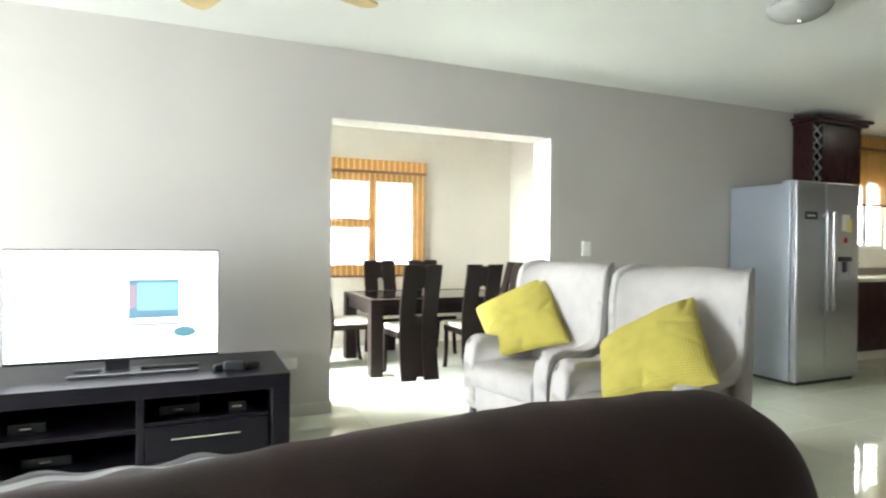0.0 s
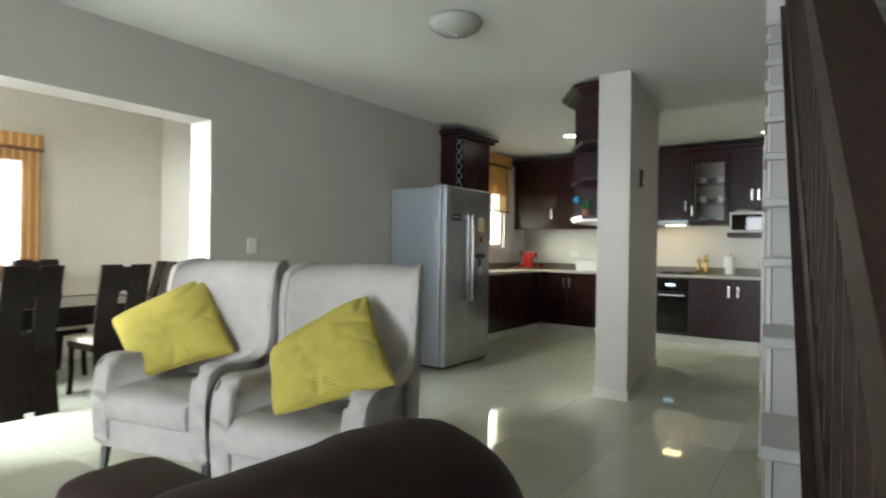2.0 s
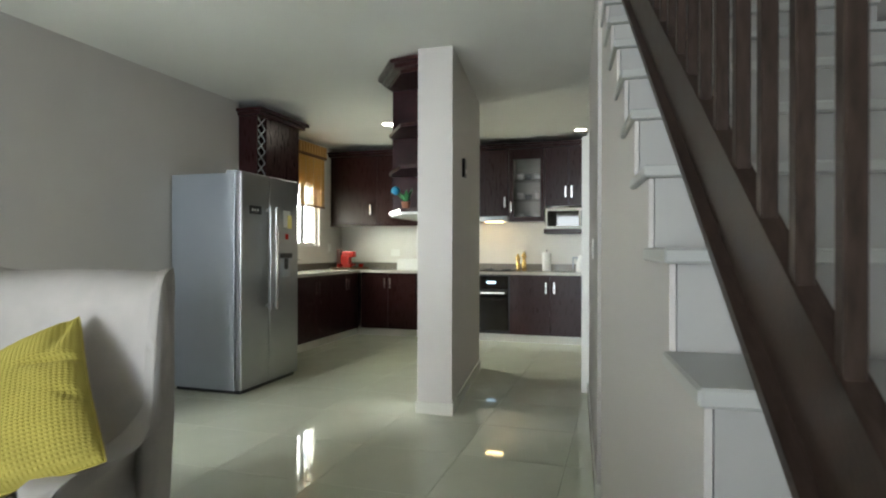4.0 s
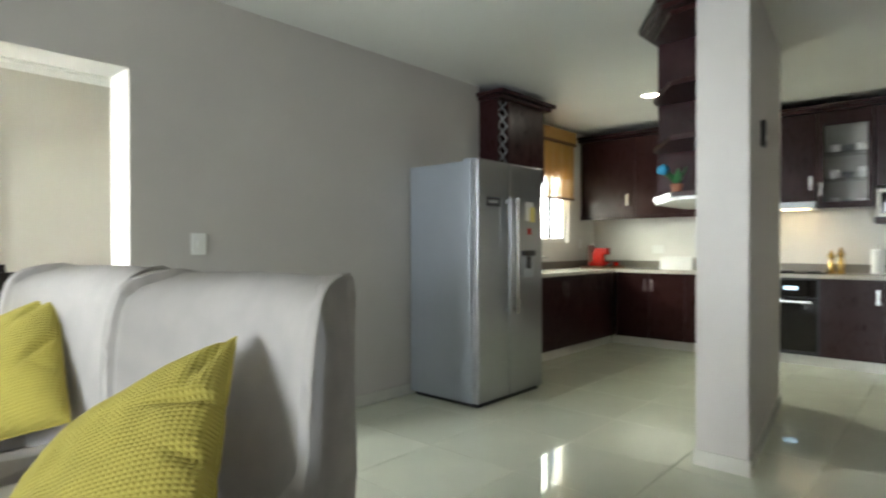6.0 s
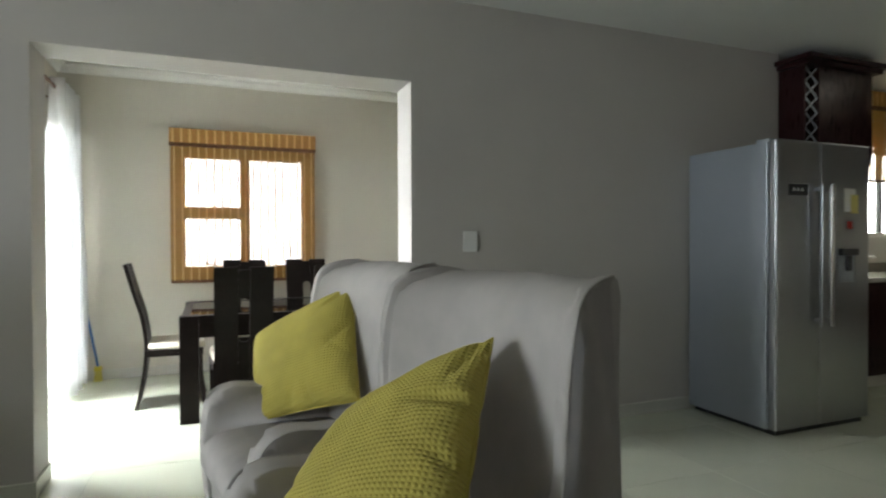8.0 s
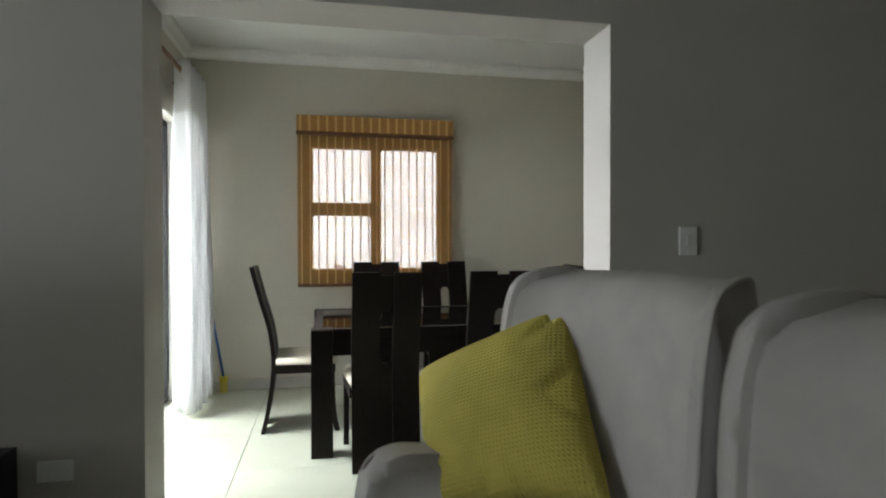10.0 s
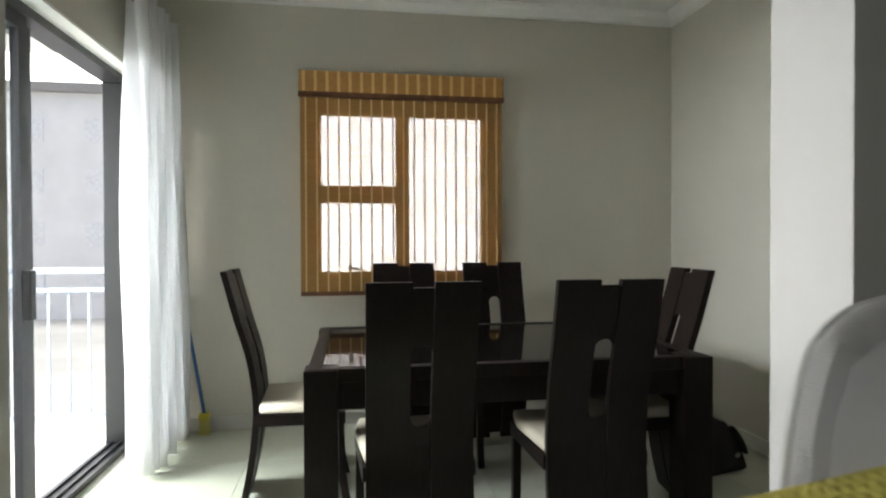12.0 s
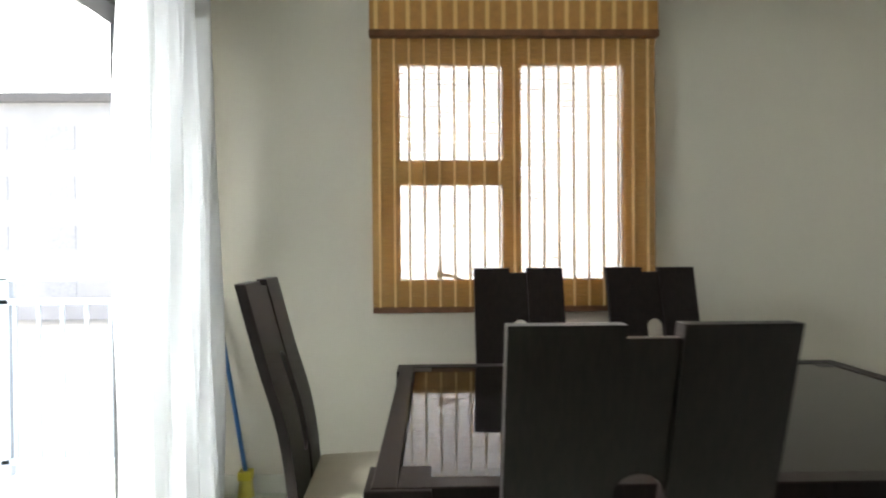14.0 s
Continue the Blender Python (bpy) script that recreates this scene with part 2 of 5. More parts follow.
# dining room walls
DOOR_Y0, DOOR_Y1, DOOR_Z = 5.40, 7.37, 2.12
structure("wall_west", boxes((WEST_X - 0.2, DINE_Y, 0, WEST_X, DOOR_Y0, DINE_CEIL), (WEST_X - 0.2, DOOR_Y1, 0, WEST_X, FAR_Y, DINE_CEIL), (WEST_X - 0.2, DOOR_Y0, DOOR_Z, WEST_X, DOOR_Y1, DINE_CEIL)), DINE, "cream painted wall round the balcony door", "wall")
WX0, WX1, WZ0, WZ1 = 2.36, 3.53, 0.90, 2.06
structure("wall_north", boxes((WEST_X - 0.2, FAR_Y, 0, WX0, FAR_Y + 0.2, DINE_CEIL), (WX1, FAR_Y, 0, EAST_X + 0.2, FAR_Y + 0.2, DINE_CEIL), (WX0, FAR_Y, 0, WX1, FAR_Y + 0.2, WZ0), (WX0, FAR_Y, WZ1, WX1, FAR_Y + 0.2, DINE_CEIL)), DINE, "cream painted dining room wall round the window", "wall")
structure("wall_east", boxes((EAST_X, DINE_Y, 0, EAST_X + 0.2, FAR_Y, DINE_CEIL)), DINE, "cream painted dining room side wall", "wall")
# kitchen walls
KWX0, KWX1, KWZ0, KWZ1 = 7.58, 9.06, 1.22, 2.17
structure("wall_kitchen_north", boxes((6.72, KIT_Y, 0, KWX0, KIT_Y + 0.2, CEIL_Z), (KWX1, KIT_Y, 0, KIT_X + 0.2, KIT_Y + 0.2, CEIL_Z), (KWX0, KIT_Y, 0, KWX1, KIT_Y + 0.2, KWZ0), (KWX0, KIT_Y, KWZ1, KWX1, KIT_Y + 0.2, CEIL_Z)), SPLASH, "pale painted kitchen wall round the window", "wall")
structure("wall_kitchen_east", boxes((KIT_X, OUT_S, 0, KIT_X + 0.2, KIT_Y, CEIL_Z)), SPLASH, "pale painted kitchen back wall", "wall")
# stub wall, passage wall, stair walls
sw = bmesh.new()
prism(sw, [(5.79, 2.47), (7.45, 2.672), (7.45, 2.73), (5.79, 2.73)], 0, CEIL_Z, "z")
structure("wall_stub", sw, WALL, "greige painted stub wall between living room and kitchen", "wall")
pw = bmesh.new()
prism(pw, [(4.66, 1.27), (4.66, 1.425), (6.75, 1.575), (KIT_X, 1.66), (KIT_X, 1.20)], 0, CEIL_Z, "z")
structure("wall_passage", pw, WALL, "greige painted passage wall running to the kitchen", "wall")
structure("wall_stair_south", boxes((1.6, 0.2, 0, 10.0, 0.35, 5.2)), WALL, "greige painted stairwell wall", "wall")
structure("wall_south", boxes((OUT_W - 0.2, OUT_S - 0.2, 0, 10.0, OUT_S, 5.2)), WALL, "greige painted rear wall of the living room", "wall")
structure("wall_living_west", boxes((OUT_W - 0.2, OUT_S, 0, OUT_W, 1.9, CEIL_Z), (OUT_W - 0.2, 4.3, 0, OUT_W, WALL_Y, CEIL_Z), (OUT_W - 0.2, 1.9, 2.3, OUT_W, 4.3, CEIL_Z)), WALL, "greige painted wall with a wide glazed opening", "wall")
structure("wall_upper", boxes((1.45, -0.2, CEIL_Z, 1.6, PASS_Y - 0.17, 5.2), (4.95, 0.35, CEIL_Z + 0.2, 5.1, PASS_Y - 0.17, 5.2), (1.6, PASS_Y - 0.17, CEIL_Z + 0.2, 5.1, PASS_Y, 5.2)), WALL, "greige painted upper stairwell walls", "wall")
structure("ceiling_stairwell", boxes((1.4, 0.1, 5.2, 5.2, PASS_Y + 0.1, 5.35)), CEIL, "white ceiling over the stairwell", "ceiling")

# outside ground; the bright haze over the grass is put into its pale colour
structure("ground", boxes((-300, -300, -3.4, 300, 300, -3.2)), material("hazed_lawn", (0.50, 0.50, 0.46), 0.9, vary=0.08, scale=0.3), "grassy ground far below the balcony", "ground")


# added self-lit sheet: burns the view out white and lights the openings
glow = bpy.data.materials.new("glowing_white_sheet")
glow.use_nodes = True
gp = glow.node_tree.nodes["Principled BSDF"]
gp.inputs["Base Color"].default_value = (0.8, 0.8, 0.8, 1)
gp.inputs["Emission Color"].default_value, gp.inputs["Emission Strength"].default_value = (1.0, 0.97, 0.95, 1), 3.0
structure("backdrop", boxes((-140, 70, -20, 140, 71, 45)), glow, "glowing white sheet standing in for the burnt-out distance beyond the windows", "backdrop")

# ---- joinery of the rooms ----
def smooth_line(points, per=5):
    """Rounds a row of points (Catmull-Rom)."""
    pts = [Vector(p) for p in points]
    out = []
    for i in range(len(pts) - 1):
        p0, p1, p2, p3 = pts[max(i - 1, 0)], pts[i], pts[i + 1], pts[min(i + 2, len(pts) - 1)]
        for k in range(per):
            t = k / per
            out.append(0.5 * (2 * p1 + (p2 - p0) * t + (2 * p0 - 5 * p1 + 4 * p2 - p3) * t * t + (3 * p1 - p0 - 3 * p2 + p3) * t ** 3))
    out.append(pts[-1])
    return [tuple(v) for v in out]


def soft_prism(outline, lo, hi, axis="y", bevel=0.0, seg=3):
    bm = bmesh.new()
    prism(bm, outline, lo, hi, axis)
    if bevel:
        rim = [e for e in bm.edges if len({len(f.verts) > 4 for f in e.link_faces}) == 2]
        bmesh.ops.bevel(bm, geom=rim, offset=bevel, segments=seg, affect="EDGES", profile=0.5)
    return bm


def skirting(x0, y0, x1, y1, mat, name="baseboard", label="tiled skirting along the wall foot"):
    structure(name, boxes((x0, y0, 0, x1, y1, 0.085), bevel=0.003, seg=1), mat, label, "skirting")


SKIRT = material("skirting_tile", (0.60, 0.59, 0.53), 0.25, vary=0.04, scale=4)
T = 0.012
skirting(OUT_W, WALL_Y - T, OPEN_L, WALL_Y, SKIRT)
skirting(OPEN_R, WALL_Y - T, 6.7, WALL_Y, SKIRT)
skirting(OPEN_L, WALL_Y - T, OPEN_L + T, DINE_Y, SKIRT)
skirting(OPEN_R - T, WALL_Y - T, OPEN_R, DINE_Y, SKIRT)
skirting(WEST_X, FAR_Y - T, EAST_X, FAR_Y, SKIRT)
skirting(EAST_X - T, DINE_Y, EAST_X, FAR_Y - T, SKIRT)
skirting(WEST_X, DOOR_Y1 + 0.03, WEST_X + T, FAR_Y - T, SKIRT)
skirting(5.79 - T, 2.47 - T, 5.79, 2.73 + T, SKIRT)
bm = bmesh.new()
prism(bm, [(5.79, 2.4695), (5.79, 2.4695 - T), (7.45, 2.6715 - T), (7.45, 2.6715)], 0, 0.085, "z")
structure("baseboard", bm, SKIRT, "tiled skirting along the stub wall", "skirting")
skirting(5.79, 2.73, 7.45, 2.73 + T, SKIRT)
skirting(4.66 - T, 1.385, 4.66, 1.425 + T, SKIRT)
bm = bmesh.new()
prism(bm, [(4.66, 1.4255), (4.66, 1.437), (6.74, 1.587), (6.74, 1.5755)], 0, 0.085, "z")
structure("baseboard", bm, SKIRT, "tiled skirting along the passage wall", "skirting")

# cornice of the dining room
cove = [(0, 0), (0.075, 0), (0.07, -0.02), (0.04, -0.035), (0.02, -0.07), (0, -0.08)]
bm = bmesh.new()
prism(bm, [(FAR_Y - a, DINE_CEIL + b) for a, b in cove], WEST_X, EAST_X, "x")
structure("trim_north", bm, TRIM, "white plaster cornice above the window wall", "cornice")
bm = bmesh.new()
prism(bm, [(EAST_X - a, DINE_CEIL + b) for a, b in cove], DINE_Y, FAR_Y - 0.01, "y")
structure("trim_east", bm, TRIM, "white plaster cornice along the side wall", "cornice")
bm = bmesh.new()
prism(bm, [(WEST_X + a, DINE_CEIL + b) for a, b in cove], DINE_Y, FAR_Y - 0.01, "y")
structure("trim_west", bm, TRIM, "white plaster cornice above the balcony door", "cornice")


# ---- dining window, its blind ----
win = thing("window_1", pose(0, 0, 0), "golden pine window with a split casement and clear panes", "window")
win["kind"] = "structure"
FY0, FY1 = FAR_Y + 0.004, FAR_Y + 0.07
MX0, MX1 = 2.90, 2.985
for r in ((WX0, FY0, WZ0, 2.42, FY1, WZ1), (3.47, FY0, WZ0, WX1, FY1, WZ1), (2.42, FY0, WZ0, 3.47, FY1, 0.975), (2.42, FY0, 1.985, 3.47, FY1, WZ1), (MX0, FY0, 0.975, MX1, FY1, 1.985), (2.42, FY0, 1.42, MX0, FY1, 1.53)):
    part("window_frame", boxes(r, bevel=0.006), PINE, win)
for r in ((2.42, 0.975, MX0, 1.42), (2.42, 1.53, MX0, 1.985), (MX1, 0.975, 3.47, 1.985)):
    pane = part("pane", boxes((r[0], FY0 + 0.03, r[1], r[2], FY0 + 0.034, r[3])), GLASS, win, "clear glass pane")
    pane.visible_shadow = False
part("architrave", boxes((2.30, FAR_Y - 0.018, 0.86, 2.36, FAR_Y, 2.12), (3.53, FAR_Y - 0.018, 0.86, 3.585, FAR_Y, 2.12), (2.36, FAR_Y - 0.018, 0.86, 3.53, FAR_Y, 0.90), (2.36, FAR_Y - 0.018, 2.06, 3.53, FAR_Y, 2.12), bevel=0.004), PINE, win, "flat pine architrave")
bm = tube(bmesh.new(), (2.60, FAR_Y - 0.03, 1.005), (2.70, FAR_Y - 0.045, 0.985), 0.007, 0.005)
box(bm, 2.59, FAR_Y - 0.036, 0.985, 2.615, FAR_Y + 0.006, 1.02)
part("stay", bm, ALU, win, "dark metal casement stay")
bm = boxes((3.50, FAR_Y - 0.03, 1.22, 3.515, FAR_Y - 0.015, 1.27), bevel=0.003)
part("catch", bm, BRASS, win, "brass casement catch")


def woven_blind(x0, x1, z0, z1, y, valance, pitch, label, bare_from, cover, reed=0.0, open_low=0.0):
    b = thing("bamboo_blind", pose(0, 0, 0), label, "blind")
    v = part("valance", boxes((x0 - 0.005, y - 0.035, z1 - valance, x1 + 0.005, y - 0.002, z1), bevel=0.004), VALANCE, b, "striped woven bamboo valance")
    part("valance_rail", boxes((x0 - 0.008, y - 0.04, z1 - valance - 0.012, x1 + 0.008, y + 0.0, z1 - valance + 0.02), bevel=0.006), DARKBAM, b, "dark bound lower edge")
    n = int((z1 - valance - z0) / pitch)
    verts, faces = [], []
    for i in range(n):
        z = z0 + (i + 0.5) * pitch
        hgt = pitch * (0.8 if z < z0 + open_low else cover) * random.uniform(0.99, 1.01) / 2
        k = len(verts)
        yy = y + random.uniform(-0.001, 0.001)
        for xx in (x0, x1):
            for dy, dz in ((-0.0004, -hgt), (0.0004, -hgt), (0.0004, hgt), (-0.0004, hgt)):
                verts.append((xx, yy + dy, z + dz))
        faces += [(k, k + 1, k + 5, k + 4), (k + 1, k + 2, k + 6, k + 5), (k + 2, k + 3, k + 7, k + 6), (k + 3, k, k + 4, k + 7), (k + 3, k + 2, k + 1, k), (k + 4, k + 5, k + 6, k + 7)]
    me = bpy.data.meshes.new("slats")
    me.from_pydata(verts, [], faces)
    me.materials.append(SPLIT_BAMBOO if reed else BAMBOO)
    ob = new("slats", me)
    ob.parent = b
    ob["kind"] = "stuff"
    if reed:
        bm = bmesh.new()
        for i in range(int((z1 - valance - z0) / reed)):
            z = z0 + (i + 0.5) * reed + random.uniform(-0.002, 0.002)
            box(bm, x0, y - 0.0045, z - 0.0013, x1, y - 0.0012, z + 0.0013)
        part("reeds", bm, DARKREED, b, "thin darker reeds woven across")["kind"] = "stuff"
    m = int((x1 - x0) / bare_from)
    for i in range(m):
        x = x0 + (i + 0.5) * (x1 - x0) / m
        part("tape", boxes((x - 0.0048, y - 0.006, z0, x + 0.0048, y + 0.003, z1 - valance)), TAPE, b)
    part("bottom_rail", boxes((x0, y - 0.009, z0 - 0.015, x1, y + 0.006, z0 + 0.012), bevel=0.004), DARKBAM, b, "dark bamboo bottom rail")
    return b


def striped(name, a, c, per_metre, axis="X", share=0.0):
    m = material(name, a, 0.6, vary=0.08, scale=30, bump=0.2, bump_scale=200)
    nt = m.node_tree
    p = nt.nodes["Principled BSDF"]
    w = nt.nodes.new("ShaderNodeTexWave")
    w.wave_type, w.bands_direction = "BANDS", axis
    w.inputs["Scale"].default_value, w.inputs["Distortion"].default_value = per_metre * 2 * math.pi / 20, 0.3
    co = [n for n in nt.nodes if n.bl_idname == "ShaderNodeTexCoord"][0]
    nt.links.new(co.outputs["Object"], w.inputs["Vector"])
    r = nt.nodes.new("ShaderNodeValToRGB")
    r.color_ramp.elements[0].position, r.color_ramp.elements[1].position = 0.78, 0.9
    mix = nt.nodes.new("ShaderNodeMixRGB")
    nt.links.new(w.outputs["Fac"], r.inputs["Fac"])
    nt.links.new(r.outputs["Color"], mix.inputs["Fac"])
    old = p.inputs["Base Color"].links[0].from_socket
    nt.links.new(old, mix.inputs["Color1"])
    mix.inputs["Color2"].default_value = (*c, 1)
    nt.links.new(mix.outputs["Color"], p.inputs["Base Color"])
    return m


VALANCE = striped("striped_bamboo", (0.42, 0.21, 0.055), (0.68, 0.43, 0.17), 14)
DARKBAM = material("dark_bamboo_binding", (0.16, 0.07, 0.03), 0.6, vary=0.2, scale=20)
DARKREED = open_weave("brown_reed", (0.50, 0.28, 0.09), 0.35)
TAPE = sheer("blind_tape", (0.68, 0.47, 0.22), 0.02)
woven_blind(2.297, 3.59, 0.845, 2.235, FAR_Y - 0.055, 0.15, 0.0123, "woven golden bamboo blind hanging over the dining window", 0.066, 0.975, 0.0246)

# ---- kitchen window and blind ----
kw = thing("window_2", pose(0, 0, 0), "white framed kitchen window under a bamboo blind", "window")
kw["kind"] = "structure"
for r in ((KWX0, KIT_Y + 0.05, KWZ0, KWX0 + 0.05, KIT_Y + 0.1, KWZ1), (KWX1 - 0.05, KIT_Y + 0.05, KWZ0, KWX1, KIT_Y + 0.1, KWZ1), (KWX0 + 0.05, KIT_Y + 0.05, KWZ0, KWX1 - 0.05, KIT_Y + 0.1, KWZ0 + 0.05), (KWX0 + 0.05, KIT_Y + 0.05, KWZ1 - 0.05, KWX1 - 0.05, KIT_Y + 0.1, KWZ1), (8.70, KIT_Y + 0.05, KWZ0 + 0.05, 8.74, KIT_Y + 0.1, KWZ1 - 0.05)):
    part("window_frame", boxes(r, bevel=0.004), ALU if r[0] == 8.70 else TRIM, kw)
for a, b_ in ((KWX0 + 0.05, 8.70), (8.74, KWX1 - 0.05)):
    pane = part("pane", boxes((a, KIT_Y + 0.07, KWZ0 + 0.05, b_, KIT_Y + 0.074, KWZ1 - 0.05)), GLASS, kw, "clear glass pane")
    pane.visible_shadow = False
woven_blind(7.52, 9.14, 1.76, 2.60, KIT_Y - 0.03, 0.16, 0.016, "brown bamboo blind half lowered over the kitchen window", 0.2, 0.97, 0.0, 0.24)

# ---- balcony door, curtain, balcony ----
door = thing("door_1", pose(0, 0, 0), "black aluminium sliding balcony door standing half open", "door")
door["kind"] = "structure"
X0, X1 = WEST_X - 0.20, WEST_X - 0.08
part("head_track", boxes((X0, DOOR_Y0, DOOR_Z - 0.05, X1, DOOR_Y1, DOOR_Z), bevel=0.004), ALU, door)
part("sill_track", boxes((X0, DOOR_Y0, 0.0, X1, DOOR_Y1, 0.03), (X0 + 0.03, DOOR_Y0, 0.03, X0 + 0.036, DOOR_Y1, 0.042), (X0 + 0.08, DOOR_Y0, 0.03, X0 + 0.086, DOOR_Y1, 0.042)), ALU, door)
part("jamb", boxes((X0, DOOR_Y1 - 0.045, 0.03, X1, DOOR_Y1, DOOR_Z - 0.05), bevel=0.004), ALU, door)
part("jamb", boxes((X0, DOOR_Y0, 0.03, X1, DOOR_Y0 + 0.045, DOOR_Z - 0.05), bevel=0.004), ALU, door)


def door_leaf(y0, y1, x):
    leaf = part("leaf", boxes((x, y0, 0.042, x + 0.035, y0 + 0.06, DOOR_Z - 0.05), (x, y1 - 0.06, 0.042, x + 0.035, y1, DOOR_Z - 0.05), (x, y0 + 0.06, 0.042, x + 0.035, y1 - 0.06, 0.11), (x, y0 + 0.06, DOOR_Z - 0.11, x + 0.035, y1 - 0.06, DOOR_Z - 0.05)), ALU, door, "black framed glazed sliding leaf")
    g = part("pane", boxes((x + 0.014, y0 + 0.06, 0.11, x + 0.019, y1 - 0.06, DOOR_Z - 0.11)), GLASS, leaf, "clear glass pane")
    g.visible_shadow = False
    return leaf


leaf = door_leaf(5.45, 6.50, X0 + 0.012)
leaf2 = door_leaf(5.45, 6.36, X0 + 0.068)
part("pull_handle", boxes((X0 + 0.104, 6.305, 0.86, X0 + 0.134, 6.35, 1.06), bevel=0.006), BLACK, leaf2, "black lock case with pull")
part("reveal", boxes((X1, DOOR_Y0, DOOR_Z - 0.012, WEST_X + 0.003, DOOR_Y1, DOOR_Z), (X1, DOOR_Y1 - 0.012, 0, WEST_X + 0.003, DOOR_Y1, DOOR_Z - 0.012), (X1, DOOR_Y0, 0, WEST_X + 0.003, DOOR_Y0 + 0.012, DOOR_Z - 0.012)), TRIM, door, "white painted reveal")

rod = thing("curtain_rod", pose(0, 0, 0), "dark bronze curtain rod above the balcony door", "curtain rod")
part("pole", tube(bmesh.new(), (WEST_X + 0.13, 5.30, 2.37), (WEST_X + 0.13, 7.47, 2.37), 0.014), DARKBAM, rod, smooth=True)
for y in (5.5, 7.2):
    part("bracket", boxes((WEST_X, y - 0.012, 2.355, WEST_X + 0.13, y + 0.012, 2.372)), DARKBAM, rod)
part("finial", lathe(bmesh.new(), [(0.004, -0.03), (0.022, -0.02), (0.026, 0), (0.016, 0.02), (0.004, 0.025)], (0, 0, 0)), DARKBAM, rod, smooth=True).matrix_basis = pose(WEST_X + 0.13, 7.485, 2.37, 90)


def curtain_cloth():
    bm = bmesh.new()
    cols, rows = 110, 24
    grid = []
    for j in range(rows + 1):
        v = j / rows
        row = []
        for i in range(cols + 1):
            u = i / cols
            fold = math.sin(u * 2 * math.pi * 8.5 + 0.6 * math.sin(v * 3)) * (0.055 + 0.025 * v)
            fold += 0.014 * math.sin(u * 31 + v * 5)
            spread = 0.60 + 0.06 * v
            y = 7.43 - spread * (1 - u) + 0.012 * math.sin(9 * v + 14 * u)
            row.append(bm.verts.new((WEST_X + 0.135 + fold + 0.02 * v, y, 2.435 - v * 2.40 + 0.012 * math.sin(u * 20))))
        grid.append(row)
    for a, b_ in zip(grid, grid[1:]):
        for i in range(cols):
            bm.faces.new((a[i], a[i + 1], b_[i + 1], b_[i]))
    return bm


cur = solo("curtain", curtain_cloth(), CURTAIN, "sheer white voile curtain drawn aside by the balcony door", "curtain", smooth=True)
cur.modifiers.new("thickness", "SOLIDIFY").thickness = 0.0015

structure("balcony_floor", boxes((-0.9, 5.22, -0.25, WEST_X - 0.2, 7.95, -0.02)), material("balcony_tile", (0.62, 0.61, 0.57), 0.5, vary=0.05, scale=3), "pale tiled balcony floor", "balcony")
structure("balcony_ceiling", boxes((-0.9, 5.22, 2.42, WEST_X - 0.2, 8.0, 2.6)), CEIL, "white balcony slab overhead", "ceiling")
rail = thing("balcony_railing", pose(0, 0, 0), "grey steel balcony railing with upright bars", "railing")
RAILM = material("grey_powder_coat", (0.24, 0.27, 0.32), 0.5, vary=0.05)
for z0, z1 in ((0.97, 1.01), (0.85, 0.88), (0.04, 0.07)):
    part("rail", boxes((-0.88, 7.84, z0, WEST_X - 0.2, 7.88, z1), bevel=0.004), RAILM, rail)
    part("rail", boxes((-0.88, 5.25, z0, -0.84, 7.84, z1), bevel=0.004), RAILM, rail)
for x in (-0.88, 0.38):
    part("post", boxes((x, 7.84, -0.02, x + 0.05, 7.885, 0.99), bevel=0.004), RAILM, rail)
for i in range(17):
    part("bar", boxes((-0.76 + i * 0.12, 7.853, 0.06, -0.745 + i * 0.12, 7.867, 0.86)), RAILM, rail)
for i in range(21):
    part("bar", boxes((-0.867, 5.3 + i * 0.12, 0.06, -0.853, 5.315 + i * 0.12, 0.86)), RAILM, rail)

# pale apartment block across the valley
block = thing("apartment_building", pose(-16, 40, -3.2), "pale plastered apartment block far beyond the balcony", "building")
part("wall", boxes((-14, 0, 0, 14, 10, 13)), material("pale_plaster", (0.80, 0.79, 0.78), 0.8, vary=0.04, scale=0.5), block)
part("roof", boxes((-14.4, -0.5, 13, 14.4, 10.5, 13.5)), material("grey_roof", (0.3, 0.29, 0.28), 0.8), block)
# haze is put into the pane colour, nearly as pale as the plaster
WPANE = material("hazed_far_window", (0.77, 0.77, 0.775), 0.4)
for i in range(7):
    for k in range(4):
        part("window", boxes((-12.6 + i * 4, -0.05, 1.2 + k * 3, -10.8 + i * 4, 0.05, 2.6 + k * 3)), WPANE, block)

# ---- dining table ----
table = thing("dining_table", pose(2.442, 5.893, 0), "dark wenge dining table with an inset black glass top", "table")
TL, TD, TH = 1.58, 1.075, 0.712
for r in ((0.012, 0.012, 0.06, TD - 0.012), (TL - 0.06, 0.012, TL - 0.012, TD - 0.012), (0.06, 0.012, TL - 0.06, 0.06), (0.06, TD - 0.06, TL - 0.06, TD - 0.012)):
    part("tabletop_frame", boxes((r[0], r[1], TH - 0.05, r[2], r[3], TH), bevel=0.002, seg=1), WENGE, table)
part("tabletop", boxes((0.06, 0.06, TH - 0.05, TL - 0.06, TD - 0.06, TH - 0.014)), WENGE, table)
part("glass_inset", boxes((0.062, 0.062, TH - 0.0135, TL - 0.062, TD - 0.062, TH - 0.003), bevel=0.002, seg=1), TABLEGLASS, table, "glossy black glass inset")
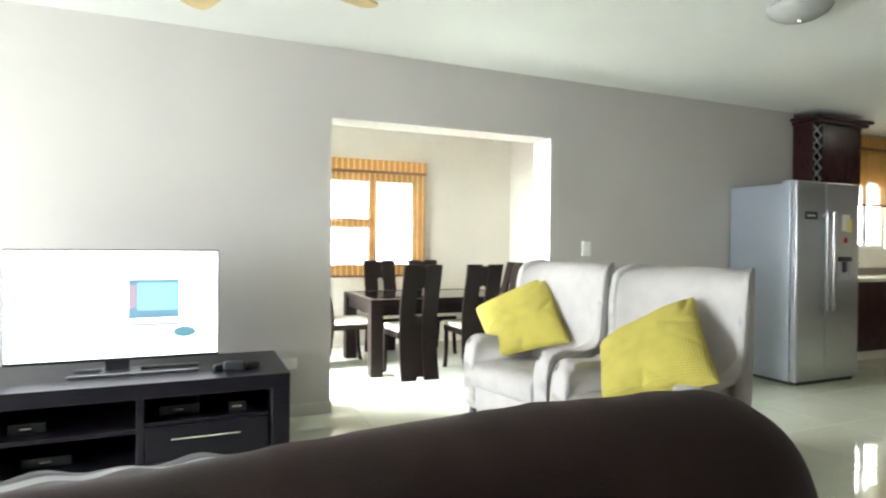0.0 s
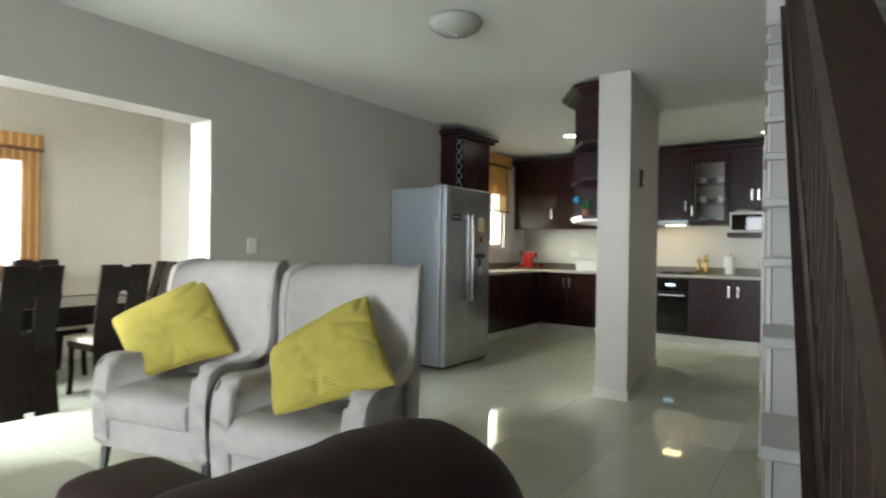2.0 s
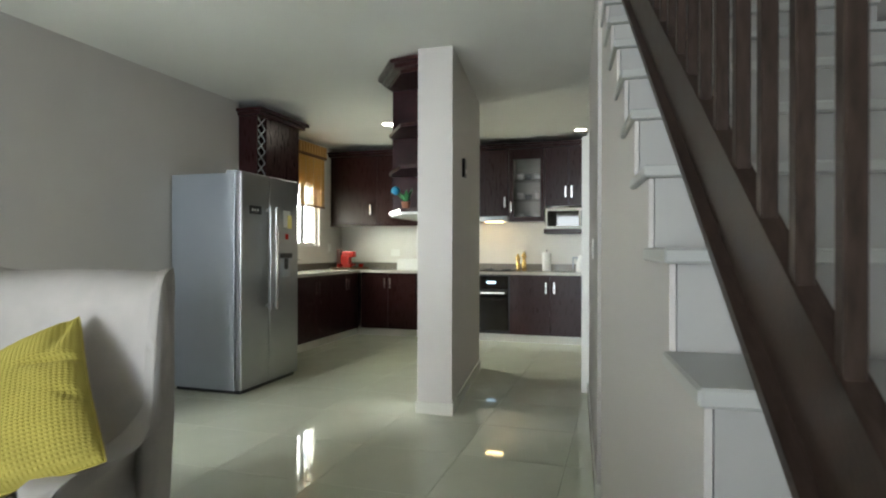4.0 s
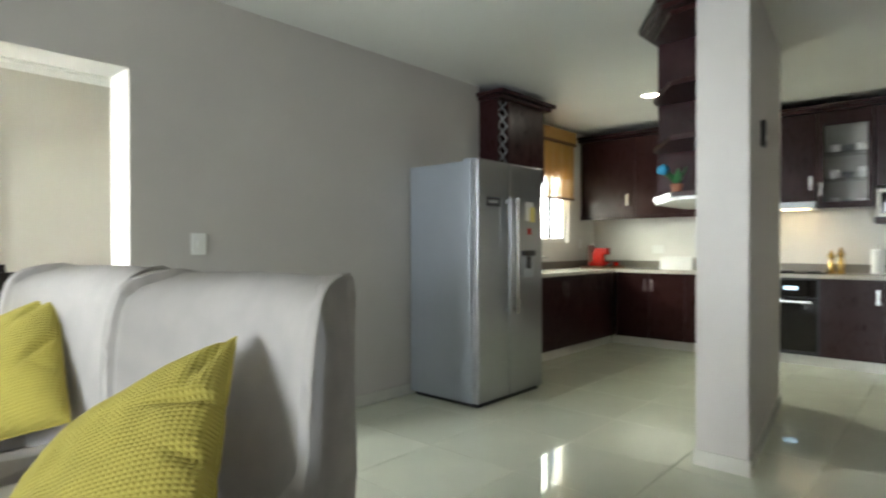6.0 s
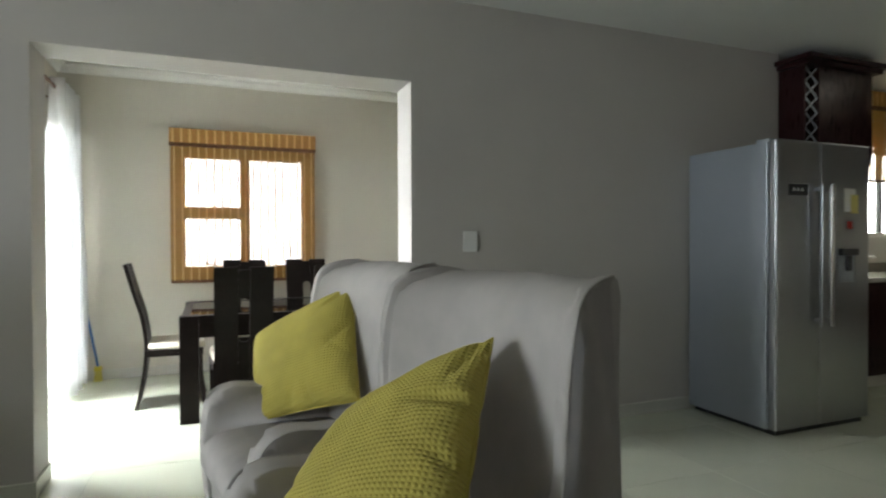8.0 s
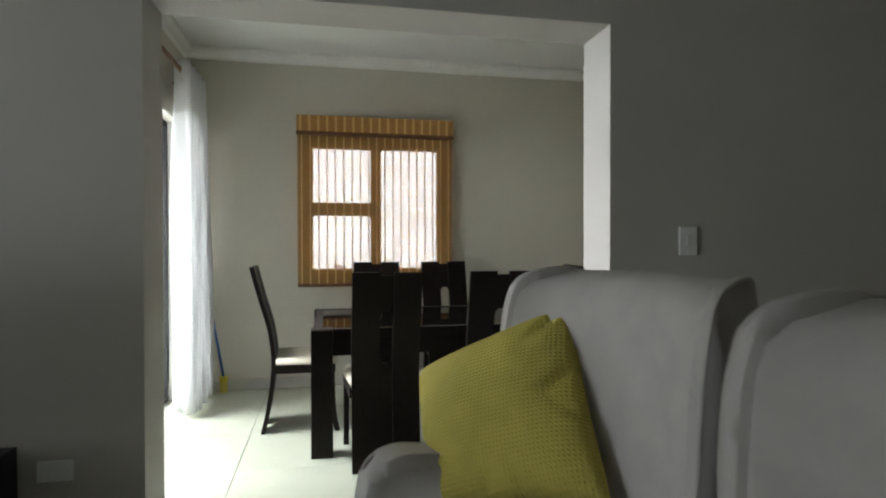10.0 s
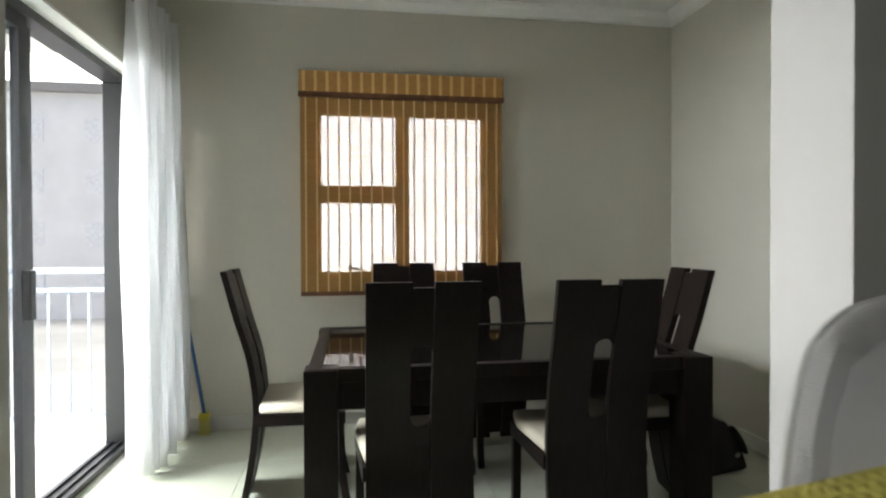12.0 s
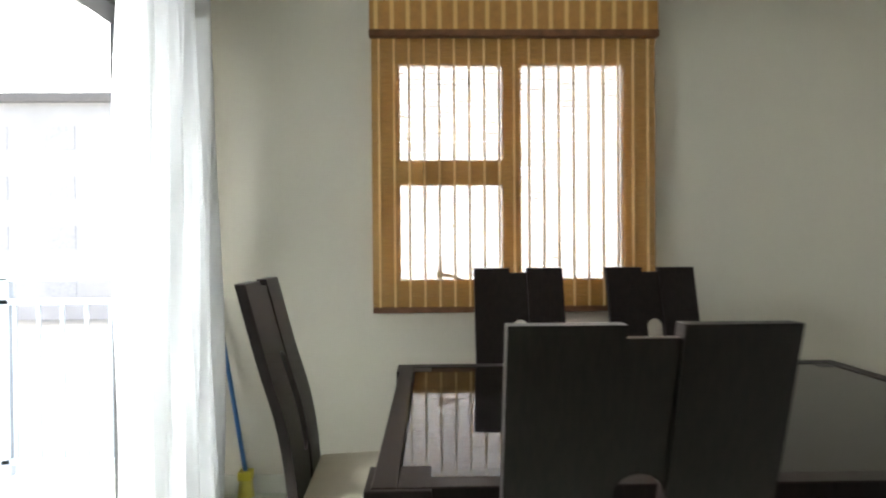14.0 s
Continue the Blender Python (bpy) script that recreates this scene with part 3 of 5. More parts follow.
for r in ((0.03, 0.03, TL - 0.03, 0.06), (0.03, TD - 0.06, TL - 0.03, TD - 0.03), (0.03, 0.06, 0.06, TD - 0.06), (TL - 0.06, 0.06, TL - 0.03, TD - 0.06)):
    part("apron", boxes((r[0], r[1], TH - 0.15, r[2], r[3], TH - 0.05)), WENGE, table)
for lx in (0, TL - 0.12):
    for ly in (0, TD - 0.12):
        part("leg", boxes((lx, ly, 0, lx + 0.12, ly + 0.12, TH - 0.002), bevel=0.004), WENGE, table)


# ---- dining chairs ----
def s_profile(off=0.0):
    """Side line of the tall back: (depth, height), depth grows to the rear."""
    return smooth_line([(0.03, 0.0), (-0.005, 0.16), (-0.03, 0.34), (-0.035, 0.48), (-0.01, 0.66), (0.042, 0.84), (0.095, 1.042)], 6)


def back_board(x0, x1, z0, z1, thick, inset=0.0):
    line = [p for p in s_profile() if z0 - 1e-6 <= p[1] <= z1 + 1e-6]
    bm = bmesh.new()
    front = [(-d + inset, z) for d, z in line]
    rear = [(-d - thick + inset * 2, z) for d, z in line][::-1]
    prism(bm, front + rear, x0, x1, "x")
    return bm


def depth_at(z):
    line = s_profile()
    for (d0, z0), (d1, z1) in zip(line, line[1:]):
        if z0 <= z <= z1:
            return d0 + (d1 - d0) * (z - z0) / max(1e-6, z1 - z0)
    return line[-1][0]


def splat(z0, z1, below):
    """The narrow middle board; its end at the slot is a hollow half round."""
    arc = [(0.0345 * math.cos(a), 0.0345 * math.sin(a)) for a in [math.pi * k / 8 for k in range(9)]]
    steps = 6
    if below:
        side = [z0 + (z1 - z0) * k / steps for k in range(steps + 1)]
        pts = [(0.0345, z) for z in side] + [(x, z1 - z) for x, z in arc[1:-1]] + [(-0.0345, z) for z in side[::-1]]
    else:
        side = [z1 - (z1 - z0 + 0.03) * k / steps for k in range(steps + 1)]
        pts = [(-0.0345, z) for z in side] + [(-x, side[-1] + z) for x, z in arc[1:-1]] + [(0.0345, z) for z in side[::-1]]
    bm = bmesh.new()
    prism(bm, pts, -0.022, -0.004, "y")
    for v in bm.verts:
        v.co.y -= depth_at(v.co.z)
    return bm


def dining_chair(m):
    """Local: the seat faces +y, the back stands at y = 0."""
    c = thing("dining_chair", m, "dark wenge dining chair with tall slotted back and cream seat", "chair", "chairs round the dining table")
    W = 0.36
    part("back_board", back_board(-W / 2, -0.035, 0, 1.042, 0.028), WENGE, c)
    part("back_board", back_board(0.035, W / 2, 0, 1.042, 0.028), WENGE, c)
    part("back_splat", splat(0.835, 1.024, False), WENGE, c)
    part("back_splat", splat(0.03, 0.585, True), WENGE, c)
    seat = [(-0.19, 0.02), (0.19, 0.02), (0.215, 0.40), (-0.215, 0.40)]
    bm = bmesh.new()
    prism(bm, seat, 0.375, 0.425, "z")
    part("seat_frame", bm, WENGE, c)
    cush = [(-0.185, 0.035), (0.185, 0.035), (0.215, 0.30), (0.20, 0.415), (-0.20, 0.415), (-0.215, 0.30)]
    part("seat", soft_prism(cush, 0.425, 0.475, "z", 0.018), SEATCL, c, "cream upholstered seat", smooth=True)
    for s in (-1, 1):
        leg = smooth_line([(0.36, 0.39), (0.365, 0.22), (0.375, 0.1), (0.395, 0.0)], 4)
        bm = bmesh.new()
        prism(bm, leg + [(a + 0.034, z) for a, z in leg][::-1], s * 0.195 - 0.016, s * 0.195 + 0.016, "x")
        part("leg", bm, WENGE, c)
    return c


first = dining_chair(pose(2.835, 5.70, 0, 0, 0, 0))
copy_thing(first, pose(3.455, 5.70, 0, 0, 0, -2))
copy_thing(first, pose(2.915, 7.13, 0, 0, 0, 180))
copy_thing(first, pose(3.455, 7.13, 0, 0, 0, 181))
copy_thing(first, pose(2.175, 6.56, 0, 0, 0, -88))
copy_thing(first, pose(4.025, 6.23, 0, 0, 0, 84))

bag = thing("backpack", pose(4.40, 6.50, 0, 0, 0, 15) @ Matrix.Diagonal((1, 1, 0.68, 1)), "black backpack slumped on the floor beside the table", "bag")
BAGM = material("black_nylon", (0.012, 0.012, 0.013), 0.7, vary=0.3, scale=15, bump=0.4, bump_scale=200)
bagline = smooth_line([(-0.16, 0.0), (-0.17, 0.2), (-0.13, 0.40), (-0.06, 0.44), (0.02, 0.38), (0.11, 0.2), (0.17, 0.0)], 4)
part("body", soft_prism(bagline, -0.1, 0.1, "y", 0.04), BAGM, bag, smooth=True)
part("strap", soft_prism(smooth_line([(0.04, 0.37), (0.10, 0.27), (0.14, 0.16), (0.125, 0.155), (0.085, 0.26), (0.03, 0.35)], 3), -0.125, -0.098, "y", 0.004), BAGM, bag)
bm = lathe(bmesh.new(), [(0.014, 0), (0.02, 0), (0.02, 0.003), (0.014, 0.003)], n=14)
part("ring", bm, CHROME, bag, "small pale ring").matrix_basis = pose(0.09, -0.102, 0.14, 90)

# brooms and mop in the corner
bro = thing("broom", pose(1.70, 7.50, 0), "blue handled broom with yellow bristles leaning in the corner", "broom")
part("handle", tube(bmesh.new(), (0.02, 0, 0.12), (-0.13, 0.045, 0.95), 0.010), material("blue_plastic", (0.05, 0.16, 0.42), 0.4), bro, "blue handle", smooth=True)
part("head", boxes((-0.01, -0.03, 0.09, 0.05, 0.03, 0.13), bevel=0.008), material("yellow_plastic", (0.62, 0.52, 0.04), 0.4), bro, "yellow head")
bm = bmesh.new()
for i in range(14):
    tube(bm, (0.0 + (i % 7) * 0.007, -0.015 + (i // 7) * 0.03, 0.095), (-0.008 + (i % 7) * 0.0095, -0.02 + (i // 7) * 0.04, 0.0), 0.003, 0.004, 5)
part("bristles", bm, material("yellow_bristle", (0.6, 0.52, 0.12), 0.8), bro, "yellow bristles")
mop = thing("mop", pose(1.585, 7.46, 0), "yellow fringed mop standing behind the curtain", "mop")
part("handle", tube(bmesh.new(), (0, 0, 0.12), (-0.06, 0.06, 1.05), 0.010), CHROME, mop, smooth=True)
bm = bmesh.new()
for i in range(22):
    a = i * 2.4
    tube(bm, (0.008 * math.cos(a), 0.008 * math.sin(a), 0.15), (0.045 * math.cos(a), 0.035 * math.sin(a), 0.0), 0.006, 0.009, 6)
part("fringe", bm, material("yellow_cotton", (0.58, 0.48, 0.10), 0.9), mop, "yellow cotton fringe")


# ---- switches, sockets ----
def wall_plate(m, w, h, name, label, rockers=1):
    s = thing(name, m, label, name.replace("_", " "))
    part("plate", boxes((-w / 2, -0.010, -h / 2, w / 2, -0.001, h / 2), bevel=0.003), WHITEP, s)
    for i in range(rockers):
        cx = (i + 0.5) * w / rockers - w / 2
        part("rocker", boxes((cx - 0.012, -0.014, -0.022, cx + 0.012, -0.010, 0.022), bevel=0.0015, seg=1), WHITEP, s)
    return s


wall_plate(pose(4.10, WALL_Y, 1.198), 0.088, 0.125, "light_switch", "white plastic light switch on the greige wall")
wall_plate(pose(1.575, WALL_Y, 0.375), 0.12, 0.075, "wall_socket", "white double socket low on the living room wall", 2)
wall_plate(pose(1.25, WALL_Y, 0.43), 0.12, 0.075, "wall_socket", "white socket on the wall behind the television stand", 2)
wall_plate(pose(5.31, 1.4725, 1.19, 0, 0, 184.1), 0.075, 0.115, "light_switch", "white light switch on the passage wall")
wall_plate(pose(KIT_X, 4.48, 1.13, 0, 0, -90), 0.14, 0.10, "wall_socket", "white double socket on the kitchen splashback", 2)
wall_plate(pose(9.35, KIT_Y, 1.2), 0.08, 0.12, "light_switch", "white switch beside the kitchen window")
key = thing("intercom", pose(6.30, 2.532, 1.83, 0, 0, 6.9), "small dark intercom on the stub wall", "intercom")
part("case", boxes((-0.05, -0.025, -0.075, 0.05, -0.001, 0.075), bevel=0.008), BLACK, key)
part("button", boxes((-0.015, -0.03, -0.04, 0.015, -0.025, -0.01), bevel=0.003), WHITEP, key)

# white door post and door of the passage
post = thing("door_2", pose(0, 0, 0), "white painted door casing at the passage", "door")
post["kind"] = "structure"
part("casing", boxes((6.75, 1.47, 0, 6.93, 1.635, 2.12), bevel=0.006), TRIM, post)
part("casing_stop", boxes((6.735, 1.53, 0, 6.749, 1.595, 2.14), bevel=0.002, seg=1), TRIM, post)

# ---- staircase ----
RISE, GOING = 0.17, 0.24
STEPM = material("pale_stair_tile", (0.40, 0.40, 0.375), 0.3, vary=0.05, scale=3)
RISEM = material("grey_riser_paint", (0.36, 0.35, 0.33), 0.5, vary=0.03, scale=3)
SKEW = pose(2.62, 1.202, 0, 0, 0, 5.5) @ pose(-2.68, -1.272, 0)
stairs = thing("staircase", SKEW, "straight staircase with pale tiled treads and light grey risers", "stairs")
stairs["kind"] = "structure"
for k in range(1, 16):
    nx = 2.68 + GOING * (k - 6)
    part("riser", boxes((nx + 0.015, 0.42, 0.0 if k < 11 else RISE * (k - 8), nx + GOING + 0.015, STAIR_Y - 0.012, RISE * k - 0.025)), RISEM, stairs)
    part("tread", boxes((nx - 0.01, 0.42, RISE * k - 0.025, nx + GOING + 0.014, STAIR_Y + 0.012, RISE * k), bevel=0.004, seg=1), STEPM, stairs)
bm = bmesh.new()
outline = [(1.496, 0.0), (4.655, 0.0)]
for k in range(14, 0, -1):
    nx = 2.68 + GOING * (k - 6)
    outline += [(min(4.655, nx + GOING + 0.015), RISE * k - 0.026), (nx + 0.016, RISE * k - 0.026)]
prism(bm, outline[:2] + [p for p in outline[2:] if p[0] <= 4.655], STAIR_Y - 0.010, STAIR_Y, "y")
part("spandrel", bm, WALL, stairs, "painted side of the stairs")

BAL_Y = 1.20
bal = thing("stair_balustrade", SKEW, "dark stained timber balustrade with square balusters and handrail", "balustrade")


def nose(x):
    return RISE * (6 + (x - 2.68) / GOING)


def slope_bar(x0, x1, up, high, y0, y1, bevel=0.006):
    return soft_prism([(x0, nose(x0) + up), (x1, nose(x1) + up), (x1, nose(x1) + up + high), (x0, nose(x0) + up + high)], y0, y1, "y", bevel, 2)


part("string", slope_bar(1.60, 4.75, 0.02, 0.15, BAL_Y - 0.014, BAL_Y + 0.014), STAIRWOOD, bal)
part("string_bead", slope_bar(1.60, 4.75, 0.005, 0.02, BAL_Y - 0.03, BAL_Y + 0.035), STAIRWOOD, bal)
part("top_rail", slope_bar(1.58, 4.75, 0.68, 0.055, BAL_Y - 0.022, BAL_Y + 0.022), STAIRWOOD, bal)
for i in range(6):
    x = 1.64 + i * 0.6
    part("rail_block", boxes((x - 0.02, BAL_Y - 0.014, nose(x) + 0.70, x + 0.02, BAL_Y + 0.014, nose(x) + 0.82)), STAIRWOOD, bal)
part("handrail", slope_bar(1.56, 4.75, 0.785, 0.075, BAL_Y - 0.035, BAL_Y + 0.035, 0.015), STAIRWOOD, bal)
for i in range(28):
    x = 1.624 + i * 0.112
    part("baluster", boxes((x - 0.0105, BAL_Y - 0.0105, nose(x) + 0.12, x + 0.0105, BAL_Y + 0.0105, nose(x) + 0.70), bevel=0.002, seg=1), STAIRWOOD, bal)

# ---- television and its stand ----
stand = thing("tv_stand", Matrix.Diagonal((1, 1, 1.092, 1)), "long black ash television stand with open shelves and drawers", "tv stand")
SX0, SX1, SY0, SY1, SZ = -0.75, 1.475, 4.16, 4.90, 0.445
part("top", boxes((SX0, SY0 - 0.012, SZ - 0.075, SX1, SY1, SZ), bevel=0.004), BLACKWOOD, stand)
for x in (SX0, -0.02, 0.70, SX1 - 0.10):
    part("upright", boxes((x, SY0, 0.03, x + (0.10 if x > 1 else 0.035), SY1, SZ - 0.075), bevel=0.002, seg=1), BLACKWOOD, stand)
part("back_panel", boxes((SX0 + 0.035, SY1 - 0.012, 0.03, SX1 - 0.10, SY1 - 0.002, SZ - 0.075)), BLACKWOOD, stand)
part("plinth", boxes((SX0 + 0.02, SY0 + 0.03, 0, SX1 - 0.02, SY1 - 0.02, 0.03)), BLACKWOOD, stand)
part("base_board", boxes((SX0, SY0, 0.03, SX1 - 0.1, SY1 - 0.012, 0.055)), BLACKWOOD, stand)
part("shelf", boxes((0.015, SY0 + 0.01, 0.205, 0.70, SY1 - 0.012, 0.225)), BLACKWOOD, stand)
for x0, x1 in ((-0.715, -0.02), (0.735, 1.36)):
    part("shelf", boxes((x0, SY0 + 0.01, 0.235, x1, SY1 - 0.012, 0.25)), BLACKWOOD, stand)
    d = part("drawer", boxes((x0 + 0.004, SY0 - 0.004, 0.058, x1 - 0.004, SY0 + 0.016, 0.232), bevel=0.003), BLACKWOOD, stand, "flat drawer front")
    part("handle", boxes((x0 + 0.13, SY0 - 0.026, 0.165, x1 - 0.15, SY0 - 0.016, 0.173), (x0 + 0.14, SY0 - 0.017, 0.167, x0 + 0.15, SY0 - 0.004, 0.171), (x1 - 0.17, SY0 - 0.017, 0.167, x1 - 0.16, SY0 - 0.004, 0.171)), CHROME, d, "slim satin bar handle")

SZ = 0.486
tv = thing("television", pose(0.574, 4.50, SZ), "flat television switched on with a bright white picture", "television")
TW, TB, TT = 0.53, 0.065, 0.69
part("housing", boxes((-TW, -0.008, TB, TW, 0.035, TT), bevel=0.006), BLACK, tv)
part("screen", boxes((-TW + 0.008, -0.0105, TB + 0.018, TW - 0.008, -0.0085, TT - 0.008)), SCREEN, tv, "glowing white screen")
PIC = glowing("tv_picture_blue", (0.22, 0.52, 0.62), 0.22)
part("picture", boxes((0.055, -0.0125, 0.30, 0.315, -0.011, 0.52)), glowing("tv_picture_dark", (0.16, 0.30, 0.40), 0.14), tv, "laptop picture on the screen")
part("picture", boxes((0.10, -0.0140, 0.345, 0.305, -0.013, 0.50)), PIC, tv)
part("picture", boxes((0.06, -0.0140, 0.36, 0.095, -0.013, 0.49)), glowing("tv_picture_rose", (0.5, 0.36, 0.45), 0.10), tv)
part("picture", boxes((0.01, -0.0125, 0.255, 0.33, -0.011, 0.272)), glowing("tv_picture_grey", (0.5, 0.53, 0.57), 0.10), tv)
bm = bmesh.new()
lathe(bm, [(0.03, 0), (0.06, 0.0005), (0.03, 0.001)], n=20)
lg = part("picture", bm, glowing("tv_picture_teal", (0.15, 0.36, 0.42), 0.10), tv, "plain oval mark")
lg.matrix_basis = pose(0.345, -0.0125, 0.215, 90, 0, 0) @ Matrix.Diagonal((1.0, 0.5, 1.0, 1.0))
GREYS = glowing("tv_caption", (0.2, 0.21, 0.22), 0.06)
for i in range(4):
    x = 0.315 + i * 0.034
    part("picture", boxes((x, -0.0125, 0.125, x + 0.026, -0.011, 0.133), (x, -0.0125, 0.133, x + 0.006, -0.011, 0.150), (x, -0.0125, 0.150, x + 0.026, -0.011, 0.157)), GREYS, tv)
part("stand_neck", boxes((-0.06, 0.0, 0.012, 0.06, 0.03, TB + 0.02), bevel=0.004), BLACK, tv)
part("stand_foot", boxes((-0.22, -0.12, 0.0, 0.42, -0.085, 0.014), (-0.22, 0.06, 0, 0.42, 0.08, 0.012), (-0.08, -0.085, 0, 0.12, 0.06, 0.010), bevel=0.003), STEEL, tv, "flat silver foot")

for i, (x, y, a, ln) in enumerate(((1.12, 4.36, 15, 0.10), (1.19, 4.33, -20, 0.12), (1.28, 4.36, 30, 0.09))):
    rc = thing("remote_control" if i != 1 else "game_controller", pose(x, y, SZ, 0, 0, a), "small black remote lying on the television stand", "remote")
    part("body", boxes((-ln / 2, -0.024, 0.0, ln / 2, 0.024, 0.035 if i != 1 else 0.055), bevel=0.010), BLACK, rc)
    part("keypad", boxes((-ln / 3, -0.012, 0.035 if i != 1 else 0.055, ln / 3, 0.012, 0.038 if i != 1 else 0.058)), ALU, rc)
for x, y, z, w, nm, lab in ((0.90, 4.38, 0.273, 0.20, "media_player", "flat black media player on the shelf"), (1.20, 4.34, 0.273, 0.09, "router", "small black router with a pale mark on the shelf"), (0.20, 4.38, 0.2457, 0.16, "set_top_box", "black set top box with a lit mark"), (0.28, 4.40, 0.0601, 0.22, "amplifier", "black amplifier on the lowest shelf")):
    gd = thing(nm, pose(x, y, z), lab, nm.replace("_", " "))
    part("case", boxes((-w / 2, -0.09, 0, w / 2, 0.09, 0.05), bevel=0.004), BLACK, gd)
    part("display", boxes((-0.03, -0.094, 0.02, 0.02, -0.090, 0.032)), CHROME, gd, "pale front mark")


# ---- sofa ----
sofa = thing("sofa", pose(0, 0, 0), "dark brown leather sofa with a rounded back and padded arms", "sofa")
SA, SB = -0.35, 2.01


def padded(name, lo, hi, r, parent, mat, label="", seg=4):
    return part(name, boxes((*lo, *hi), bevel=r, seg=seg), mat, parent, label, smooth=True)


def sofa_back():
    """A rolled back lofted along x; its ends round off."""
    bm = bmesh.new()
    prof = smooth_line([(1.435, 0.10), (1.415, 0.40), (1.42, 0.62), (1.47, 0.80), (1.57, 0.875), (1.68, 0.875), (1.76, 0.815), (1.80, 0.66), (1.82, 0.40), (1.82, 0.10)], 5)
    cy, cz = 1.62, 0.45
    rings = []
    ends = [(SA, 0.55), (SA + 0.03, 0.80), (SA + 0.09, 0.95), (SA + 0.18, 0.90), (0.5, 0.905), (0.9, 0.925), (1.25, 0.977), (1.5, 1.0), (SB - 0.20, 1.0), (SB - 0.12, 0.99), (SB - 0.07, 0.965), (SB - 0.03, 0.92), (SB - 0.008, 0.86), (SB, 0.78)]
    line = []
    for (xa, sa), (xb, sb) in zip(ends, ends[1:]):
        steps = max(1, int((xb - xa) / 0.03))
        line += [(xa + (xb - xa) * k / steps, sa + (sb - sa) * k / steps) for k in range(steps)]
    for x, s in line + [ends[-1]]:
        ring = []
        for y, z in prof:
            sag = 0.006 * noise.noise(Vector((x * 2.2, y * 5, z * 5))) + 0.0035 * noise.noise(Vector((x * 16 + z * 9, y * 7, z * 7)))
            ring.append(bm.verts.new((x, cy + (y - cy) * s + sag, cz + (z - cz) * 1.145 * s + sag if z > cz else z)))
        rings.append(ring)
    for a, b in zip(rings, rings[1:]):
        for i in range(len(prof) - 1):
            bm.faces.new((a[i], a[i + 1], b[i + 1], b[i]))
    bm.faces.new(rings[0])
    bm.faces.new(rings[-1][::-1])
    return bm


part("back", sofa_back(), LEATHER, sofa, smooth=True)
padded("base", (SA + 0.05, 1.78, 0.06), (1.95, 2.42, 0.30), 0.04, sofa, LEATHER)
for x0, x1 in ((SA - 0.07, SA + 0.22), (1.79, 2.08)):
    padded("arm", (x0, 1.74, 0.06), (x1, 2.70, 0.625), 0.085, sofa, LEATHER, seg=6)
mid = (SA + 0.27 + 1.72) / 2
for x0, x1 in ((SA + 0.28, mid - 0.005), (mid + 0.005, 1.71)):
    padded("seat_cushion", (x0, 1.80, 0.30), (x1, 2.46, 0.46), 0.05, sofa, LEATHER)
    padded("back_cushion", (x0, 1.70, 0.44), (x1, 1.92, 0.80), 0.07, sofa, LEATHER)
for x in (SA + 0.1, 1.88):
    for y in (1.50, 2.40):
        part("foot", tube(bmesh.new(), (x, y, 0), (x, y, 0.10), 0.02, 0.028), BLACK, sofa)

# low table before the sofa with a folded throw
ct = thing("coffee_table", pose(0, 0, 0), "low dark coffee table with a pale metal edge", "coffee table")
part("tabletop", boxes((0.05, 2.66, 0.39, 1.40, 3.02, 0.44), bevel=0.004), WENGE, ct)
part("edge_strip", boxes((1.401, 2.66, 0.392, 1.425, 3.02, 0.443), bevel=0.003), CHROME, ct, "pale metal edge strip")
for x in (0.12, 1.25):
    part("leg", boxes((x, 2.70, 0, x + 0.08, 2.98, 0.39), bevel=0.004), WENGE, ct)
bm = bmesh.new()
cloth = []
for i in range(41):
    u = i / 40
    row = []
    for j in range(9):
        v = j / 8
        row.append(bm.verts.new((0.08 + 1.05 * u, 2.74 + 0.24 * v + 0.015 * math.sin(u * 17), 0.452 + 0.018 * math.sin(u * 14 + 2 * v) ** 2 + 0.01 * math.sin(v * 6 + u * 5) ** 2)))
    cloth.append(row)
for a, b in zip(cloth, cloth[1:]):
    for j in range(8):
        bm.faces.new((a[j], a[j + 1], b[j + 1], b[j]))
th = solo("throw", bm, striped("striped_throw", (0.05, 0.045, 0.045), (0.24, 0.235, 0.23), 7, "Y"), "rumpled dark throw with pale stripes on the coffee table", "blanket", smooth=True)
th.modifiers.new("thickness", "SOLIDIFY").thickness = 0.006


